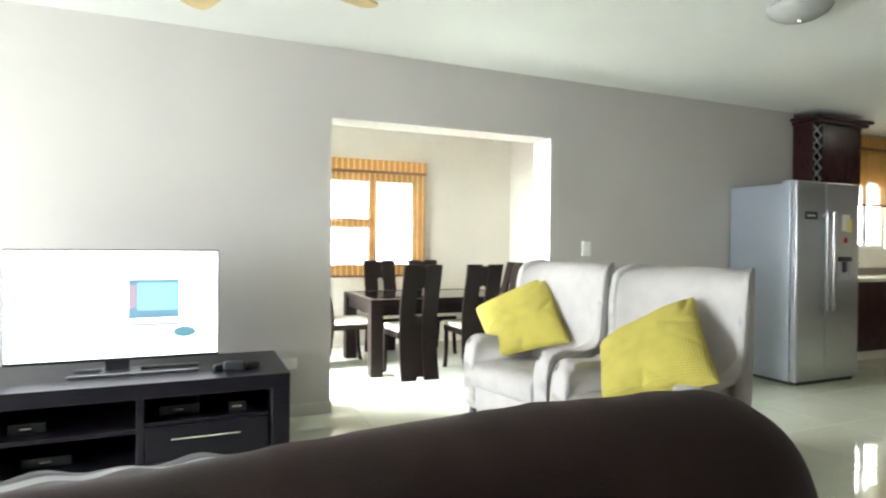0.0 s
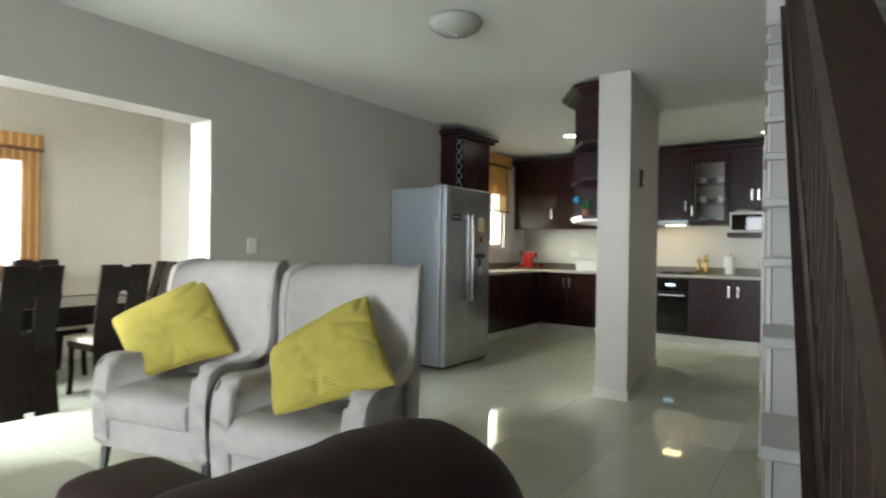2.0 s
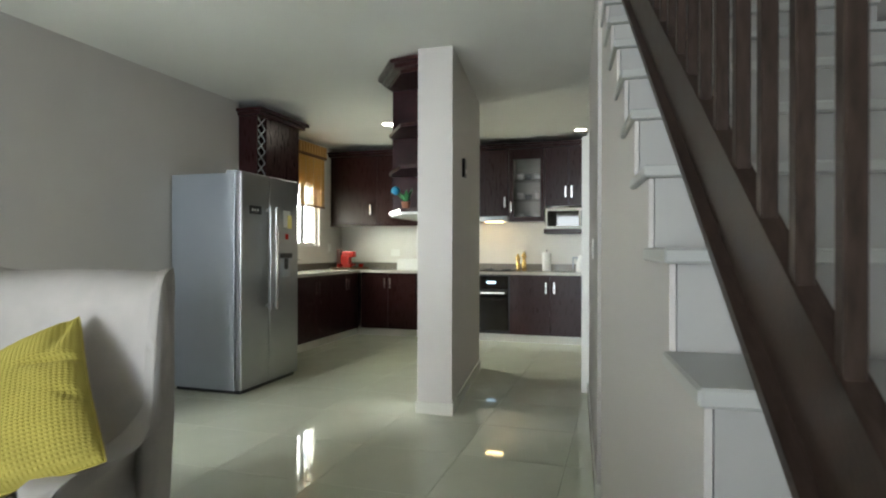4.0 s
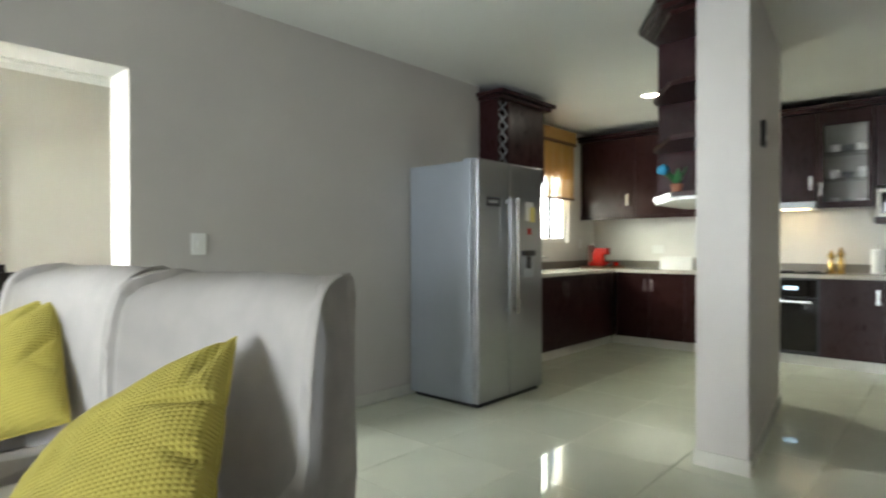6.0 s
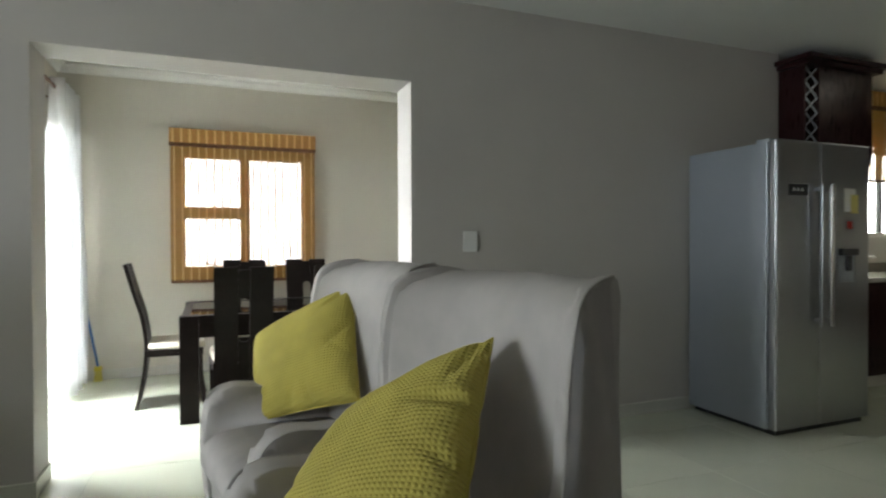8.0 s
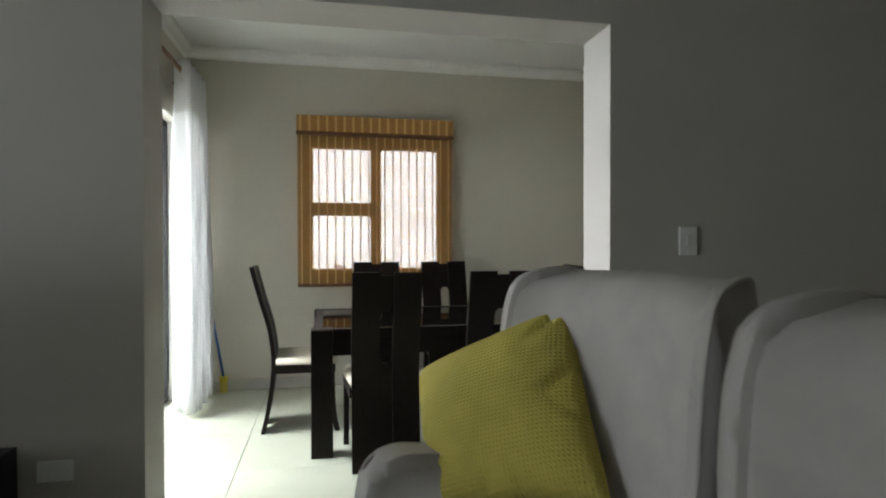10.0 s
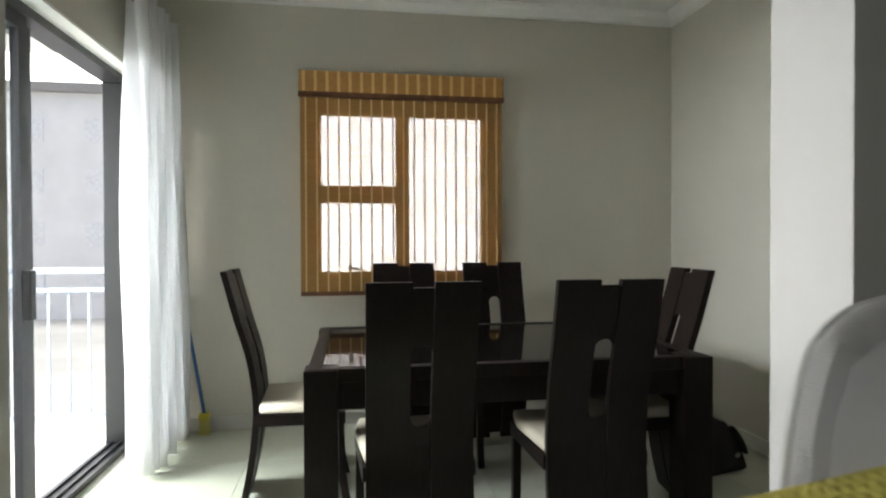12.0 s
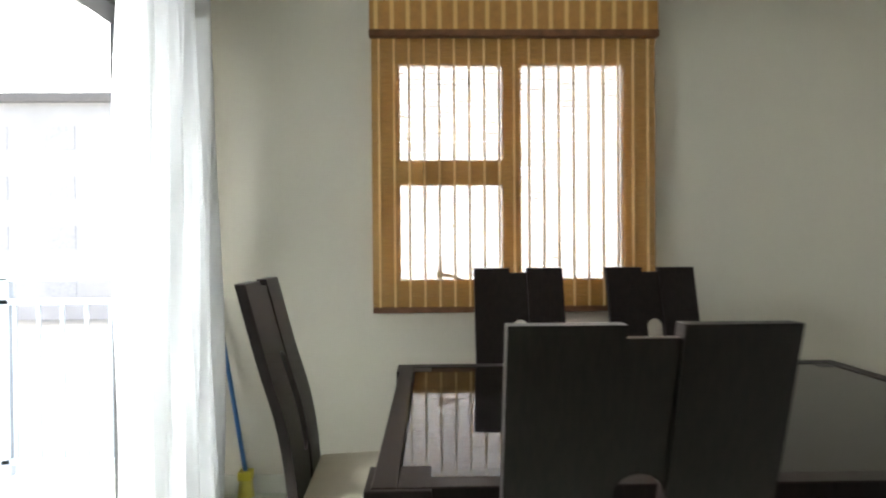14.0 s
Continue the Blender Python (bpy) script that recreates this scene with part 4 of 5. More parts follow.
# ---- armchairs ----
def armchair(m, label):
    """Local: the front faces -x."""
    c = thing("armchair", m, label, "armchair", "pair of armchairs")
    H = 0.38
    side = smooth_line([(-0.345, 0.17), (-0.36, 0.34), (-0.355, 0.50), (-0.325, 0.585), (-0.25, 0.615), (-0.15, 0.605), (-0.02, 0.60), (0.055, 0.635), (0.09, 0.72), (0.095, 0.84), (0.11, 0.97), (0.145, 1.06), (0.22, 1.092), (0.30, 1.10)], 5)
    rear = [(0.345, 1.09), (0.365, 1.045), (0.375, 0.6), (0.335, 0.17)]
    for s in (-1, 1):
        y0, y1 = (H - 0.10, H) if s > 0 else (-H, -H + 0.10)
        bm = soft_prism(side + rear, y0, y1, "y", 0.042, 5)
        for v in bm.verts:
            up = max(0.0, v.co.z - 0.60)
            v.co.y += s * 0.045 * up - s * 0.03 * max(0, -v.co.x - 0.2)
            # the wing is a thin lip above the arm
            thin = 1 - 0.66 * min(1.0, max(0.0, (v.co.z - 0.60) / 0.10)) * min(1.0, max(0.0, (v.co.x + 0.02) / 0.06))
            rim = H + 0.045 * up
            v.co.y = s * (rim - (rim - abs(v.co.y)) * thin)
        part("arm", bm, CLOTH, c, "padded arm running up into a wing", smooth=True)
        curve = bpy.data.curves.new("piping", "CURVE")
        curve.dimensions, curve.bevel_depth, curve.bevel_resolution = "3D", 0.005, 2
        sp = curve.splines.new("POLY")
        pts = [p for p in side if p[1] > 0.3]
        sp.points.add(len(pts) - 1)
        for q, (a, z) in zip(sp.points, pts):
            q.co = (a + 0.003, s * (1 - 0.27 * min(1.0, max(0.0, (a - 0.06) / 0.30))) * (H - 0.006 + 0.045 * max(0.0, z - 0.60) - 0.03 * max(0, -a - 0.2)), z - 0.003, 1)
        curve.materials.append(PIPING)
        ob = new("piping", curve)
        ob.parent = c
    # upholstered back that sweeps in one hollow curve from wing to wing
    front_edge = [p for p in side if p[1] > 0.66]

    def wing_front(z):
        for (a0, z0), (a1, z1) in zip(front_edge, front_edge[1:]):
            if z0 <= z <= z1:
                return a0 + (a1 - a0) * (z - z0) / max(1e-6, z1 - z0)
        return front_edge[0][0] if z < front_edge[0][1] else front_edge[-1][0]

    bm = bmesh.new()
    ny, nz = 32, 22
    rows = []
    for j in range(nz + 1):
        v = j / nz
        z = 0.36 + v * 0.728
        mid = 0.135 + 0.10 * v - 0.02 * math.exp(-((v - 0.4) / 0.25) ** 2)
        crown = max(0.0, (v - 0.88) / 0.12)
        edge = min(wing_front(z) + 0.006, mid - 0.01)
        row = []
        for i in range(ny + 1):
            u = i / ny * 2 - 1
            y = u * (H - 0.022 + 0.045 * max(0, z - 0.6))
            x = mid - (mid - edge) * abs(u) ** 2.8 + 0.085 * crown ** 2.2
            row.append(bm.verts.new((x, y, z + 0.008 * (1 - u * u) * crown)))
        row += [bm.verts.new((0.345 + 0.018 * v, (1 - 2 * i / 6) * (H - 0.022 + 0.045 * max(0, z - 0.6)), z - 0.012 * crown)) for i in range(7)]
        rows.append(row)
    n = len(rows[0])
    for a, b in zip(rows, rows[1:]):
        for i in range(n):
            bm.faces.new((a[i], a[(i + 1) % n], b[(i + 1) % n], b[i]))
    bm.faces.new(rows[0][::-1])
    bm.faces.new(rows[-1])
    part("backrest", bm, CLOTH, c, "hollow back between the wings", smooth=True)
    padded("apron", (-0.34, -H + 0.03, 0.155), (0.33, H - 0.03, 0.36), 0.025, c, CLOTH)
    cush = smooth_line([(-0.365, 0.31), (-0.38, 0.375), (-0.36, 0.43), (-0.28, 0.455), (-0.1, 0.46), (0.15, 0.45)], 4)
    part("seat_cushion", soft_prism(cush + [(0.15, 0.31)], -H + 0.108, H - 0.108, "y", 0.02), CLOTH, c, smooth=True)
    for x, tilt in ((-0.30, -0.02), (0.29, 0.05)):
        for y in (-0.34, 0.34):
            part("leg", tube(bmesh.new(), (x + tilt, y, 0), (x, y, 0.165), 0.016, 0.026, 8), BLACK, c, "tapered black wooden leg")
    # the wings splay: the chair narrows towards its rear
    for ob in c.children:
        if ob.type == "MESH":
            for v in ob.data.vertices:
                v.co.y *= 1 - 0.27 * min(1.0, max(0.0, (v.co.x - 0.06) / 0.30))
    return c


armchair(pose(3.03, 3.945, 0, 0, 0, 12) @ Matrix.Diagonal((1, 1.01, 1.018, 1)), "light grey linen wing armchair beside the dining opening")
armchair(pose(3.09, 3.02, 0, 0, 0, 12) @ Matrix.Diagonal((1, 1.01, 1.018, 1)), "light grey linen wing armchair standing free in the room")


def corduroy(name, base):
    m = material(name, base, 0.95, vary=0.08, scale=7)
    nt = m.node_tree
    p = nt.nodes["Principled BSDF"]
    co = [n for n in nt.nodes if n.bl_idname == "ShaderNodeTexCoord"][0]
    waves = []
    for axis in ("X", "Y"):
        w = nt.nodes.new("ShaderNodeTexWave")
        w.wave_type, w.bands_direction, w.wave_profile = "BANDS", axis, "SIN"
        w.inputs["Scale"].default_value, w.inputs["Distortion"].default_value, w.inputs["Detail"].default_value = 27.0, 0.2, 1.0
        nt.links.new(co.outputs["Object"], w.inputs["Vector"])
        waves.append(w)
    mul = nt.nodes.new("ShaderNodeMath")
    mul.operation = "MULTIPLY"
    nt.links.new(waves[0].outputs["Fac"], mul.inputs[0])
    nt.links.new(waves[1].outputs["Fac"], mul.inputs[1])
    b = nt.nodes.new("ShaderNodeBump")
    b.inputs["Strength"].default_value, b.inputs["Distance"].default_value = 0.6, 0.006
    nt.links.new(mul.outputs[0], b.inputs["Height"])
    nt.links.new(b.outputs[0], p.inputs["Normal"])
    return m


CORD = corduroy("mustard_waffle_cord", (0.47, 0.395, 0.08))


def cushion(tip, left, foot, right, seed, label):
    """A plump square cushion spanned by its four pinched corners; the tip stands up, the foot rests on the seat."""
    tip, left, foot, right = (Vector(p) for p in (tip, left, foot, right))
    centre = (tip + left + foot + right) / 4
    size = ((tip - left).length + (foot - right).length + (left - foot).length + (right - tip).length) / 4
    across, up = (right - foot + tip - left).normalized(), (left - foot + tip - right).normalized()
    out = across.cross(up).normalized()
    if out.x > 0:
        out = -out
    turn = Matrix((across, out.cross(across), out)).transposed().to_4x4()
    frame_m = Matrix.Translation(centre) @ turn
    inside = frame_m.inverted()
    c = thing("cushion", frame_m, label, "cushion", "yellow cushions")
    corner = [inside @ p for p in (foot, right, tip, left)]

    def flat(u, v):
        """The sheet between the corners; its edges run in between them."""
        pu = u * (1 - 0.045 * (1 - v * v) * abs(u) ** 3)
        pv = v * (1 - 0.045 * (1 - u * u) * abs(v) ** 3)
        blunt = 1 - (0.05 if u < 0 else 0.02) * (u * v) ** 6
        a, b = (pu * blunt + 1) / 2, (pv * blunt + 1) / 2
        return corner[0] * (1 - a) * (1 - b) + corner[1] * a * (1 - b) + corner[2] * a * b + corner[3] * (1 - a) * b

    bm = bmesh.new()
    n = 64
    folds = [(-0.2, -1, 0.28, 0.30), (0.25, -1, 0.22, 0.26), (1, 0.25, 0.50, 0.40), (1, -0.3, 0.30, 0.26), (0.9, 0.9, 0.5, 0.36), (-0.9, -0.2, 0.22, 0.22)]
    for s in (1, -1):
        g = []
        for j in range(n + 1):
            row = []
            for i in range(n + 1):
                u, v = i / n * 2 - 1, j / n * 2 - 1
                plump = max(0.0, (1 - abs(u) ** 2.4) * (1 - abs(v) ** 2.4)) ** 0.45
                wave = 0.09 * noise.noise(Vector((u * 1.6 + seed, v * 1.6, s))) + 0.04 * noise.noise(Vector((u * 5, v * 5 + seed, s)))
                dent = 0.0
                for k, (u0, v0, deep, reach) in enumerate(folds):
                    du, dv = u - u0, v - v0
                    ang = math.atan2(-v0, -u0) + 0.5 * math.sin(seed * 3 + k * 2.1)
                    along, side = du * math.cos(ang) + dv * math.sin(ang), -du * math.sin(ang) + dv * math.cos(ang)
                    dent += deep * math.exp(-(side / 0.055) ** 2) * math.exp(-(along / reach) ** 2)
                thick = size * 0.18 * (1.0 if s > 0 else 0.6)
                p = flat(u, v)
                row.append(bm.verts.new((p.x, p.y, p.z + s * thick * plump * (1 + wave - min(dent, 0.7)))))
            g.append(row)
        for a, b in zip(g, g[1:]):
            for i in range(n):
                bm.faces.new((a[i], a[i + 1], b[i + 1], b[i]) if s > 0 else (a[i], b[i], b[i + 1], a[i + 1]))
    bmesh.ops.remove_doubles(bm, verts=bm.verts, dist=0.0005)
    part("cover", bm, CORD, c, smooth=True)
    edge = bpy.data.curves.new("seam", "CURVE")
    edge.dimensions, edge.bevel_depth = "3D", 0.003
    sp = edge.splines.new("POLY")
    ring = []
    for u0, v0, u1, v1 in ((-1, -1, 1, -1), (1, -1, 1, 1), (1, 1, -1, 1), (-1, 1, -1, -1)):
        ring += [flat(u0 + (u1 - u0) * k / 14, v0 + (v1 - v0) * k / 14) for k in range(14)]
    sp.points.add(len(ring) - 1)
    sp.use_cyclic_u = True
    for q, p in zip(sp.points, ring):
        q.co = (*p, 1)
    edge.materials.append(YELLOW)
    ob = new("seam", edge)
    ob.parent = c
    return c


cushion((3.22, 4.215, 1.015), (2.83, 4.555, 0.765), (2.81, 4.215, 0.462), (3.15, 3.825, 0.612), 1.3, "mustard yellow waffle cord cushion propped in an armchair")
cushion((3.262, 2.962, 0.975), (3.0, 3.355, 0.685), (2.70, 2.96, 0.512), (2.985, 2.548, 0.65), 4.1, "mustard yellow waffle cord cushion leaning on the backrest")

# ---- fridge ----
fr = thing("fridge", pose(5.81, 4.245, 0), "side by side brushed steel fridge with a water dispenser", "fridge")
FW, FH = 0.856, 1.815
part("body", boxes((0.002, 0.065, 0.03, FW - 0.002, 0.69, FH - 0.012), bevel=0.006), STEELSIDE, fr, "silver painted steel sides")
part("plinth", boxes((0.03, 0.03, 0.0, FW - 0.03, 0.66, 0.03)), BLACK, fr)
SPLIT = 0.385
for x0, x1 in ((0.0, SPLIT - 0.003), (SPLIT + 0.003, FW)):
    d = part("door", boxes((x0, 0.0, 0.035, x1, 0.06, FH), bevel=0.016, seg=4), STEEL, fr, "brushed steel door")
    hx = x1 - 0.055 if x0 == 0 else x0 + 0.025
    part("handle", boxes((hx, -0.055, 0.66, hx + 0.034, -0.035, 1.55), (hx + 0.004, -0.037, 0.68, hx + 0.03, 0.0, 0.71), (hx + 0.004, -0.037, 1.50, hx + 0.03, 0.0, 1.53), bevel=0.006), CHROME if x0 else STEEL, d, "vertical steel bar handle")
    if x0 == 0:
        part("display", boxes((0.10, -0.004, 1.475, 0.27, 0.001, 1.545), bevel=0.002, seg=1), BLACK, d, "black control display")
        for i in range(3):
            part("display_mark", boxes((0.135 + i * 0.035, -0.006, 1.50, 0.15 + i * 0.035, -0.004, 1.52)), WHITEP, d)
    else:
        part("dispenser_recess", boxes((0.56, -0.006, 0.93, 0.70, 0.001, 1.13), bevel=0.01), STEELSIDE, d, "dispenser recess")
        part("dispenser_tap", boxes((0.55, -0.03, 1.10, 0.71, 0.0, 1.145), (0.61, -0.026, 1.0, 0.65, -0.006, 1.1), bevel=0.006), BLACK, d, "black dispenser tap")
for hx in (0.02, FW - 0.16):
    part("hinge_cover", boxes((hx, 0.062, FH - 0.012, hx + 0.14, 0.16, FH + 0.012), bevel=0.004), STEELSIDE, fr)
for i, (x, z, w, h, mt) in enumerate(((0.60, 1.38, 0.11, 0.15, PAPER), (0.66, 1.37, 0.07, 0.12, material("yellow_note", (0.75, 0.68, 0.25), 0.8)), (0.62, 1.27, 0.05, 0.05, RED))):
    solo("paper_note" if i < 2 else "fridge_magnet", boxes((0, 0, 0, w, 0.002, h)), mt, "note held by a magnet on the fridge door", "note", pose(5.81 + x, 4.245 - 0.006 - 0.003 * i, z, 0, 0, 0))


# ---- kitchen units ----
def vertical_handle(d, x, z, axis, face):
    if axis == "y":   # the front faces -y
        bm = boxes((x - 0.011, face - 0.028, z - 0.07, x + 0.011, face - 0.02, z + 0.07), (x - 0.008, face - 0.021, z - 0.06, x + 0.008, face, z - 0.048), (x - 0.008, face - 0.021, z + 0.048, x + 0.008, face, z + 0.06))
    else:
        bm = boxes((face - 0.028, x - 0.011, z - 0.07, face - 0.02, x + 0.011, z + 0.07), (face - 0.021, x - 0.008, z - 0.06, face, x + 0.008, z - 0.048), (face - 0.021, x - 0.008, z + 0.048, face, x + 0.008, z + 0.06))
    part("handle", bm, CHROME, d, "flat satin handle")


def unit(name, axis, a0, a1, face, rear, z0, z1, doors, handles, label, hz):
    """A cabinet whose front runs along x (axis y faces -y) or along y (axis x faces -x)."""
    u = thing(name, pose(0, 0, 0), label, "cabinet", "kitchen units")
    def b(p0, p1, f0, f1, c0, c1, bevel=0.0):
        return boxes((p0, f0, c0, p1, f1, c1), bevel=bevel, seg=1) if axis == "y" else boxes((f0, p0, c0, f1, p1, c1), bevel=bevel, seg=1)
    part("body", b(a0 + 0.001, a1 - 0.001, face + 0.021, rear, z0, z1), MAHOG, u)
    w = (a1 - a0) / doors
    for i in range(doors):
        d = part("door", b(a0 + i * w + 0.002, a0 + (i + 1) * w - 0.002, face, face + 0.019, z0 + 0.002, z1 - 0.002, 0.0025), MAHOG, u)
        for hx in handles[i]:
            vertical_handle(d, a0 + i * w + hx * w, hz, axis, face)
    return u


BF, XF = 4.785, 9.125     # base fronts
for x0, x1 in ((6.76, 7.55), (7.55, 8.35), (8.35, 9.10)):
    unit("base_cabinet", "y", x0, x1, BF, KIT_Y - 0.02, 0.10, 0.86, 2, ((0.9,), (0.1,)), "dark mahogany base cabinet under the kitchen window", 0.72)
for y0, y1, nd in ((3.95, 4.76, 2), (3.12, 3.95, 2)):
    unit("base_cabinet", "x", y0, y1, XF, KIT_X - 0.02, 0.10, 0.86, nd, ((0.9,), (0.1,)), "dark mahogany base cabinet along the kitchen back wall", 0.72)
unit("base_cabinet", "x", 1.66, 2.68, XF, KIT_X - 0.02, 0.10, 0.86, 2, ((0.9,), (0.1,)), "dark mahogany base cabinet beside the oven", 0.70)
structure("trim_plinth", boxes((6.76, BF + 0.05, 0, XF + 0.05, BF + 0.06, 0.10), (XF + 0.05, 1.65, 0, XF + 0.06, BF + 0.05, 0.10)), SKIRT, "pale tiled plinth under the kitchen units", "plinth")
bm = boxes((6.76, BF - 0.03, 0.86, KIT_X, KIT_Y, 0.897), (XF - 0.03, 1.64, 0.86, KIT_X, BF - 0.03, 0.897), bevel=0.004)
solo("worktop", bm, STONE, "pale polished stone worktop along two kitchen walls", "worktop")
solo("upstand", boxes((6.76, KIT_Y - 0.02, 0.898, KIT_X - 0.02, KIT_Y - 0.001, 0.985), (KIT_X - 0.02, 1.64, 0.898, KIT_X - 0.001, KIT_Y, 0.985)), material("grey_granite", (0.24, 0.22, 0.19), 0.25, vary=0.25, scale=120), "grey granite upstand behind the worktop", "upstand")

ov = thing("oven", pose(0, 0, 0), "black glass built in oven below the hob", "oven")
part("body", boxes((XF + 0.02, 2.68, 0.10, KIT_X - 0.02, 3.12, 0.86)), BLACK, ov)
part("door", boxes((XF - 0.004, 2.70, 0.14, XF + 0.018, 3.10, 0.66), bevel=0.004), TABLEGLASS, ov, "black glass door")
part("control_panel", boxes((XF - 0.004, 2.70, 0.67, XF + 0.018, 3.10, 0.84), bevel=0.004), TABLEGLASS, ov)
part("handle", boxes((XF - 0.04, 2.74, 0.615, XF - 0.025, 3.06, 0.635), (XF - 0.026, 2.76, 0.618, XF - 0.004, 2.775, 0.632), (XF - 0.026, 3.025, 0.618, XF - 0.004, 3.04, 0.632)), CHROME, ov, "steel bar handle")
part("clock", boxes((XF - 0.007, 2.86, 0.74, XF - 0.0045, 2.98, 0.775)), glowing("oven_clock", (0.5, 0.75, 0.95), 0.4), ov, "pale lit clock")
hob = thing("hob", pose(0, 0, 0), "black glass hob set on the worktop", "hob")
part("plate", boxes((XF + 0.07, 2.66, 0.897, XF + 0.50, 3.14, 0.906), bevel=0.002, seg=1), TABLEGLASS, hob)
for x, y in ((0.18, 2.78), (0.18, 3.02), (0.38, 2.78), (0.38, 3.02)):
    part("burner", lathe(bmesh.new(), [(0.05, 0.906), (0.055, 0.914), (0.03, 0.925), (0.005, 0.926)], (XF + x, y, 0), 14), BLACK, hob)

UF = 9.345
ZU0, ZU1 = 1.545, 2.50
for y0, y1, hs in ((4.62, 5.34, ((0.12,),)), (3.90, 4.62, ((0.88,), (0.12,))), (3.14, 3.90, ((0.88,), (0.12,)))):
    unit("wall_cabinet", "x", y0, y1, UF, KIT_X - 0.002, ZU0, ZU1, len(hs), hs, "dark mahogany wall cabinet with satin handles", ZU0 + 0.19)
unit("wall_cabinet", "x", 2.74, 3.13, UF, KIT_X - 0.002, 1.62, ZU1, 1, ((0.12,),), "dark mahogany wall cabinet above the extractor", 1.80)
unit("wall_cabinet", "x", 1.66, 2.27, UF, KIT_X - 0.002, 1.74, ZU1, 2, ((0.88,), (0.12,)), "dark mahogany wall cabinet above the microwave", 1.92)
# glazed cabinet
gc = thing("glazed_cabinet", pose(0, 0, 0), "dark mahogany wall cabinet with a glass door and crockery", "cabinet", "kitchen units")
part("body", boxes((UF + 0.02, 2.275, ZU0, UF + 0.035, 2.29, ZU1), (UF + 0.02, 2.275, ZU0, KIT_X - 0.002, 2.29, ZU1), (UF + 0.02, 2.715, ZU0, KIT_X - 0.002, 2.735, ZU1), (UF + 0.02, 2.29, ZU0, KIT_X - 0.002, 2.715, ZU0 + 0.02), (UF + 0.02, 2.29, ZU1 - 0.02, KIT_X - 0.002, 2.715, ZU1), (KIT_X - 0.02, 2.29, ZU0 + 0.02, KIT_X - 0.002, 2.715, ZU1 - 0.02)), material("pale_cabinet_lining", (0.5, 0.49, 0.46), 0.5), gc, "pale lined carcass")
gd = part("door", boxes((UF, 2.277, ZU0 + 0.002, UF + 0.019, 2.325, ZU1 - 0.002), (UF, 2.675, ZU0 + 0.002, UF + 0.019, 2.733, ZU1 - 0.002), (UF, 2.325, ZU0 + 0.002, UF + 0.019, 2.675, 1.61), (UF, 2.325, 2.36, UF + 0.019, 2.675, ZU1 - 0.002)), MAHOG, gc, "framed door")
part("pane", boxes((UF + 0.008, 2.325, 1.61, UF + 0.012, 2.675, 2.36)), GLASS, gd, "clear glass pane").visible_shadow = False
vertical_handle(gd, 2.705, ZU0 + 0.19, "x", UF)
for z in (1.83, 2.09):
    part("shelf", boxes((UF + 0.04, 2.29, z, KIT_X - 0.02, 2.715, z + 0.008)), GLASS, gc, "glass shelf")
for z in (ZU0 + 0.02, 1.838, 2.098):
    for y in (2.38, 2.50, 2.61):
        r = random.uniform(0.035, 0.05)
        solo("glass_bowl", lathe(bmesh.new(), [(r * 0.5, 0), (r * 0.9, 0.03), (r, random.uniform(0.06, 0.11)), (r * 0.95, 0.055), (r * 0.4, 0.012)], n=14), material("smoky_crockery", (0.30, 0.31, 0.32), 0.15, vary=0.2) if y == 2.50 else PAPER, "bowl on a glass cabinet shelf", "crockery", pose(UF + 0.16, y, z), "crockery in the glazed cabinet", smooth=True)
# cornice and pelmet over the wall units
solo("cabinet_cornice", boxes((UF - 0.05, 1.66, ZU1, KIT_X - 0.002, KIT_Y - 0.002, ZU1 + 0.035), (UF - 0.075, 1.66, ZU1 + 0.035, KIT_X - 0.002, KIT_Y - 0.002, ZU1 + 0.065), bevel=0.004), MAHOG, "dark mahogany cornice above the wall cabinets", "cornice")
solo("cabinet_pelmet", boxes((UF - 0.01, 3.14, ZU0 - 0.04, UF + 0.012, 5.34, ZU0 - 0.001), bevel=0.003), MAHOG, "dark mahogany pelmet below the wall cabinets", "pelmet")

hood = thing("cooker_hood", pose(0, 0, 0), "slim steel extractor hood glowing above the hob", "extractor hood")
part("housing", boxes((UF - 0.06, 2.745, 1.55, KIT_X - 0.004, 3.125, 1.615), bevel=0.005), STEEL, hood)
part("lamp_lens", boxes((UF + 0.05, 2.83, 1.545, UF + 0.16, 3.05, 1.55)), glowing("hood_lamp", (1.0, 0.72, 0.35), 3.5), hood, "warm lit lens")

mw = thing("microwave", pose(0, 0, 0), "white microwave on a shelf below the wall cabinet", "microwave")
part("case", boxes((UF - 0.07, 1.68, 1.445, KIT_X - 0.03, 2.245, 1.70), bevel=0.006), WHITEP, mw)
part("door_glass", boxes((UF - 0.078, 1.83, 1.475, UF - 0.07, 2.225, 1.672), bevel=0.003), TABLEGLASS, mw, "dark glass door")
part("keypad", boxes((UF - 0.076, 1.70, 1.475, UF - 0.07, 1.81, 1.672)), material("grey_panel", (0.2, 0.2, 0.2), 0.4), mw)
ms = thing("microwave_shelf", pose(0, 0, 0), "dark mahogany shelf carrying the microwave", "shelf")
part("board", boxes((UF - 0.09, 1.66, 1.385, KIT_X - 0.002, 2.27, 1.445), bevel=0.003), MAHOG, ms)
part("bracket", boxes((UF + 0.1, 2.25, 1.445, KIT_X - 0.002, 2.27, 1.74)), MAHOG, ms)
solo("plate_stack", lathe(bmesh.new(), [(0.06, 0), (0.10, 0.012), (0.11, 0.02), (0.10, 0.03), (0.04, 0.033)], n=18), PAPER, "stack of pale plates on the microwave", "plates", pose(UF + 0.0, 2.07, 1.70), smooth=True)

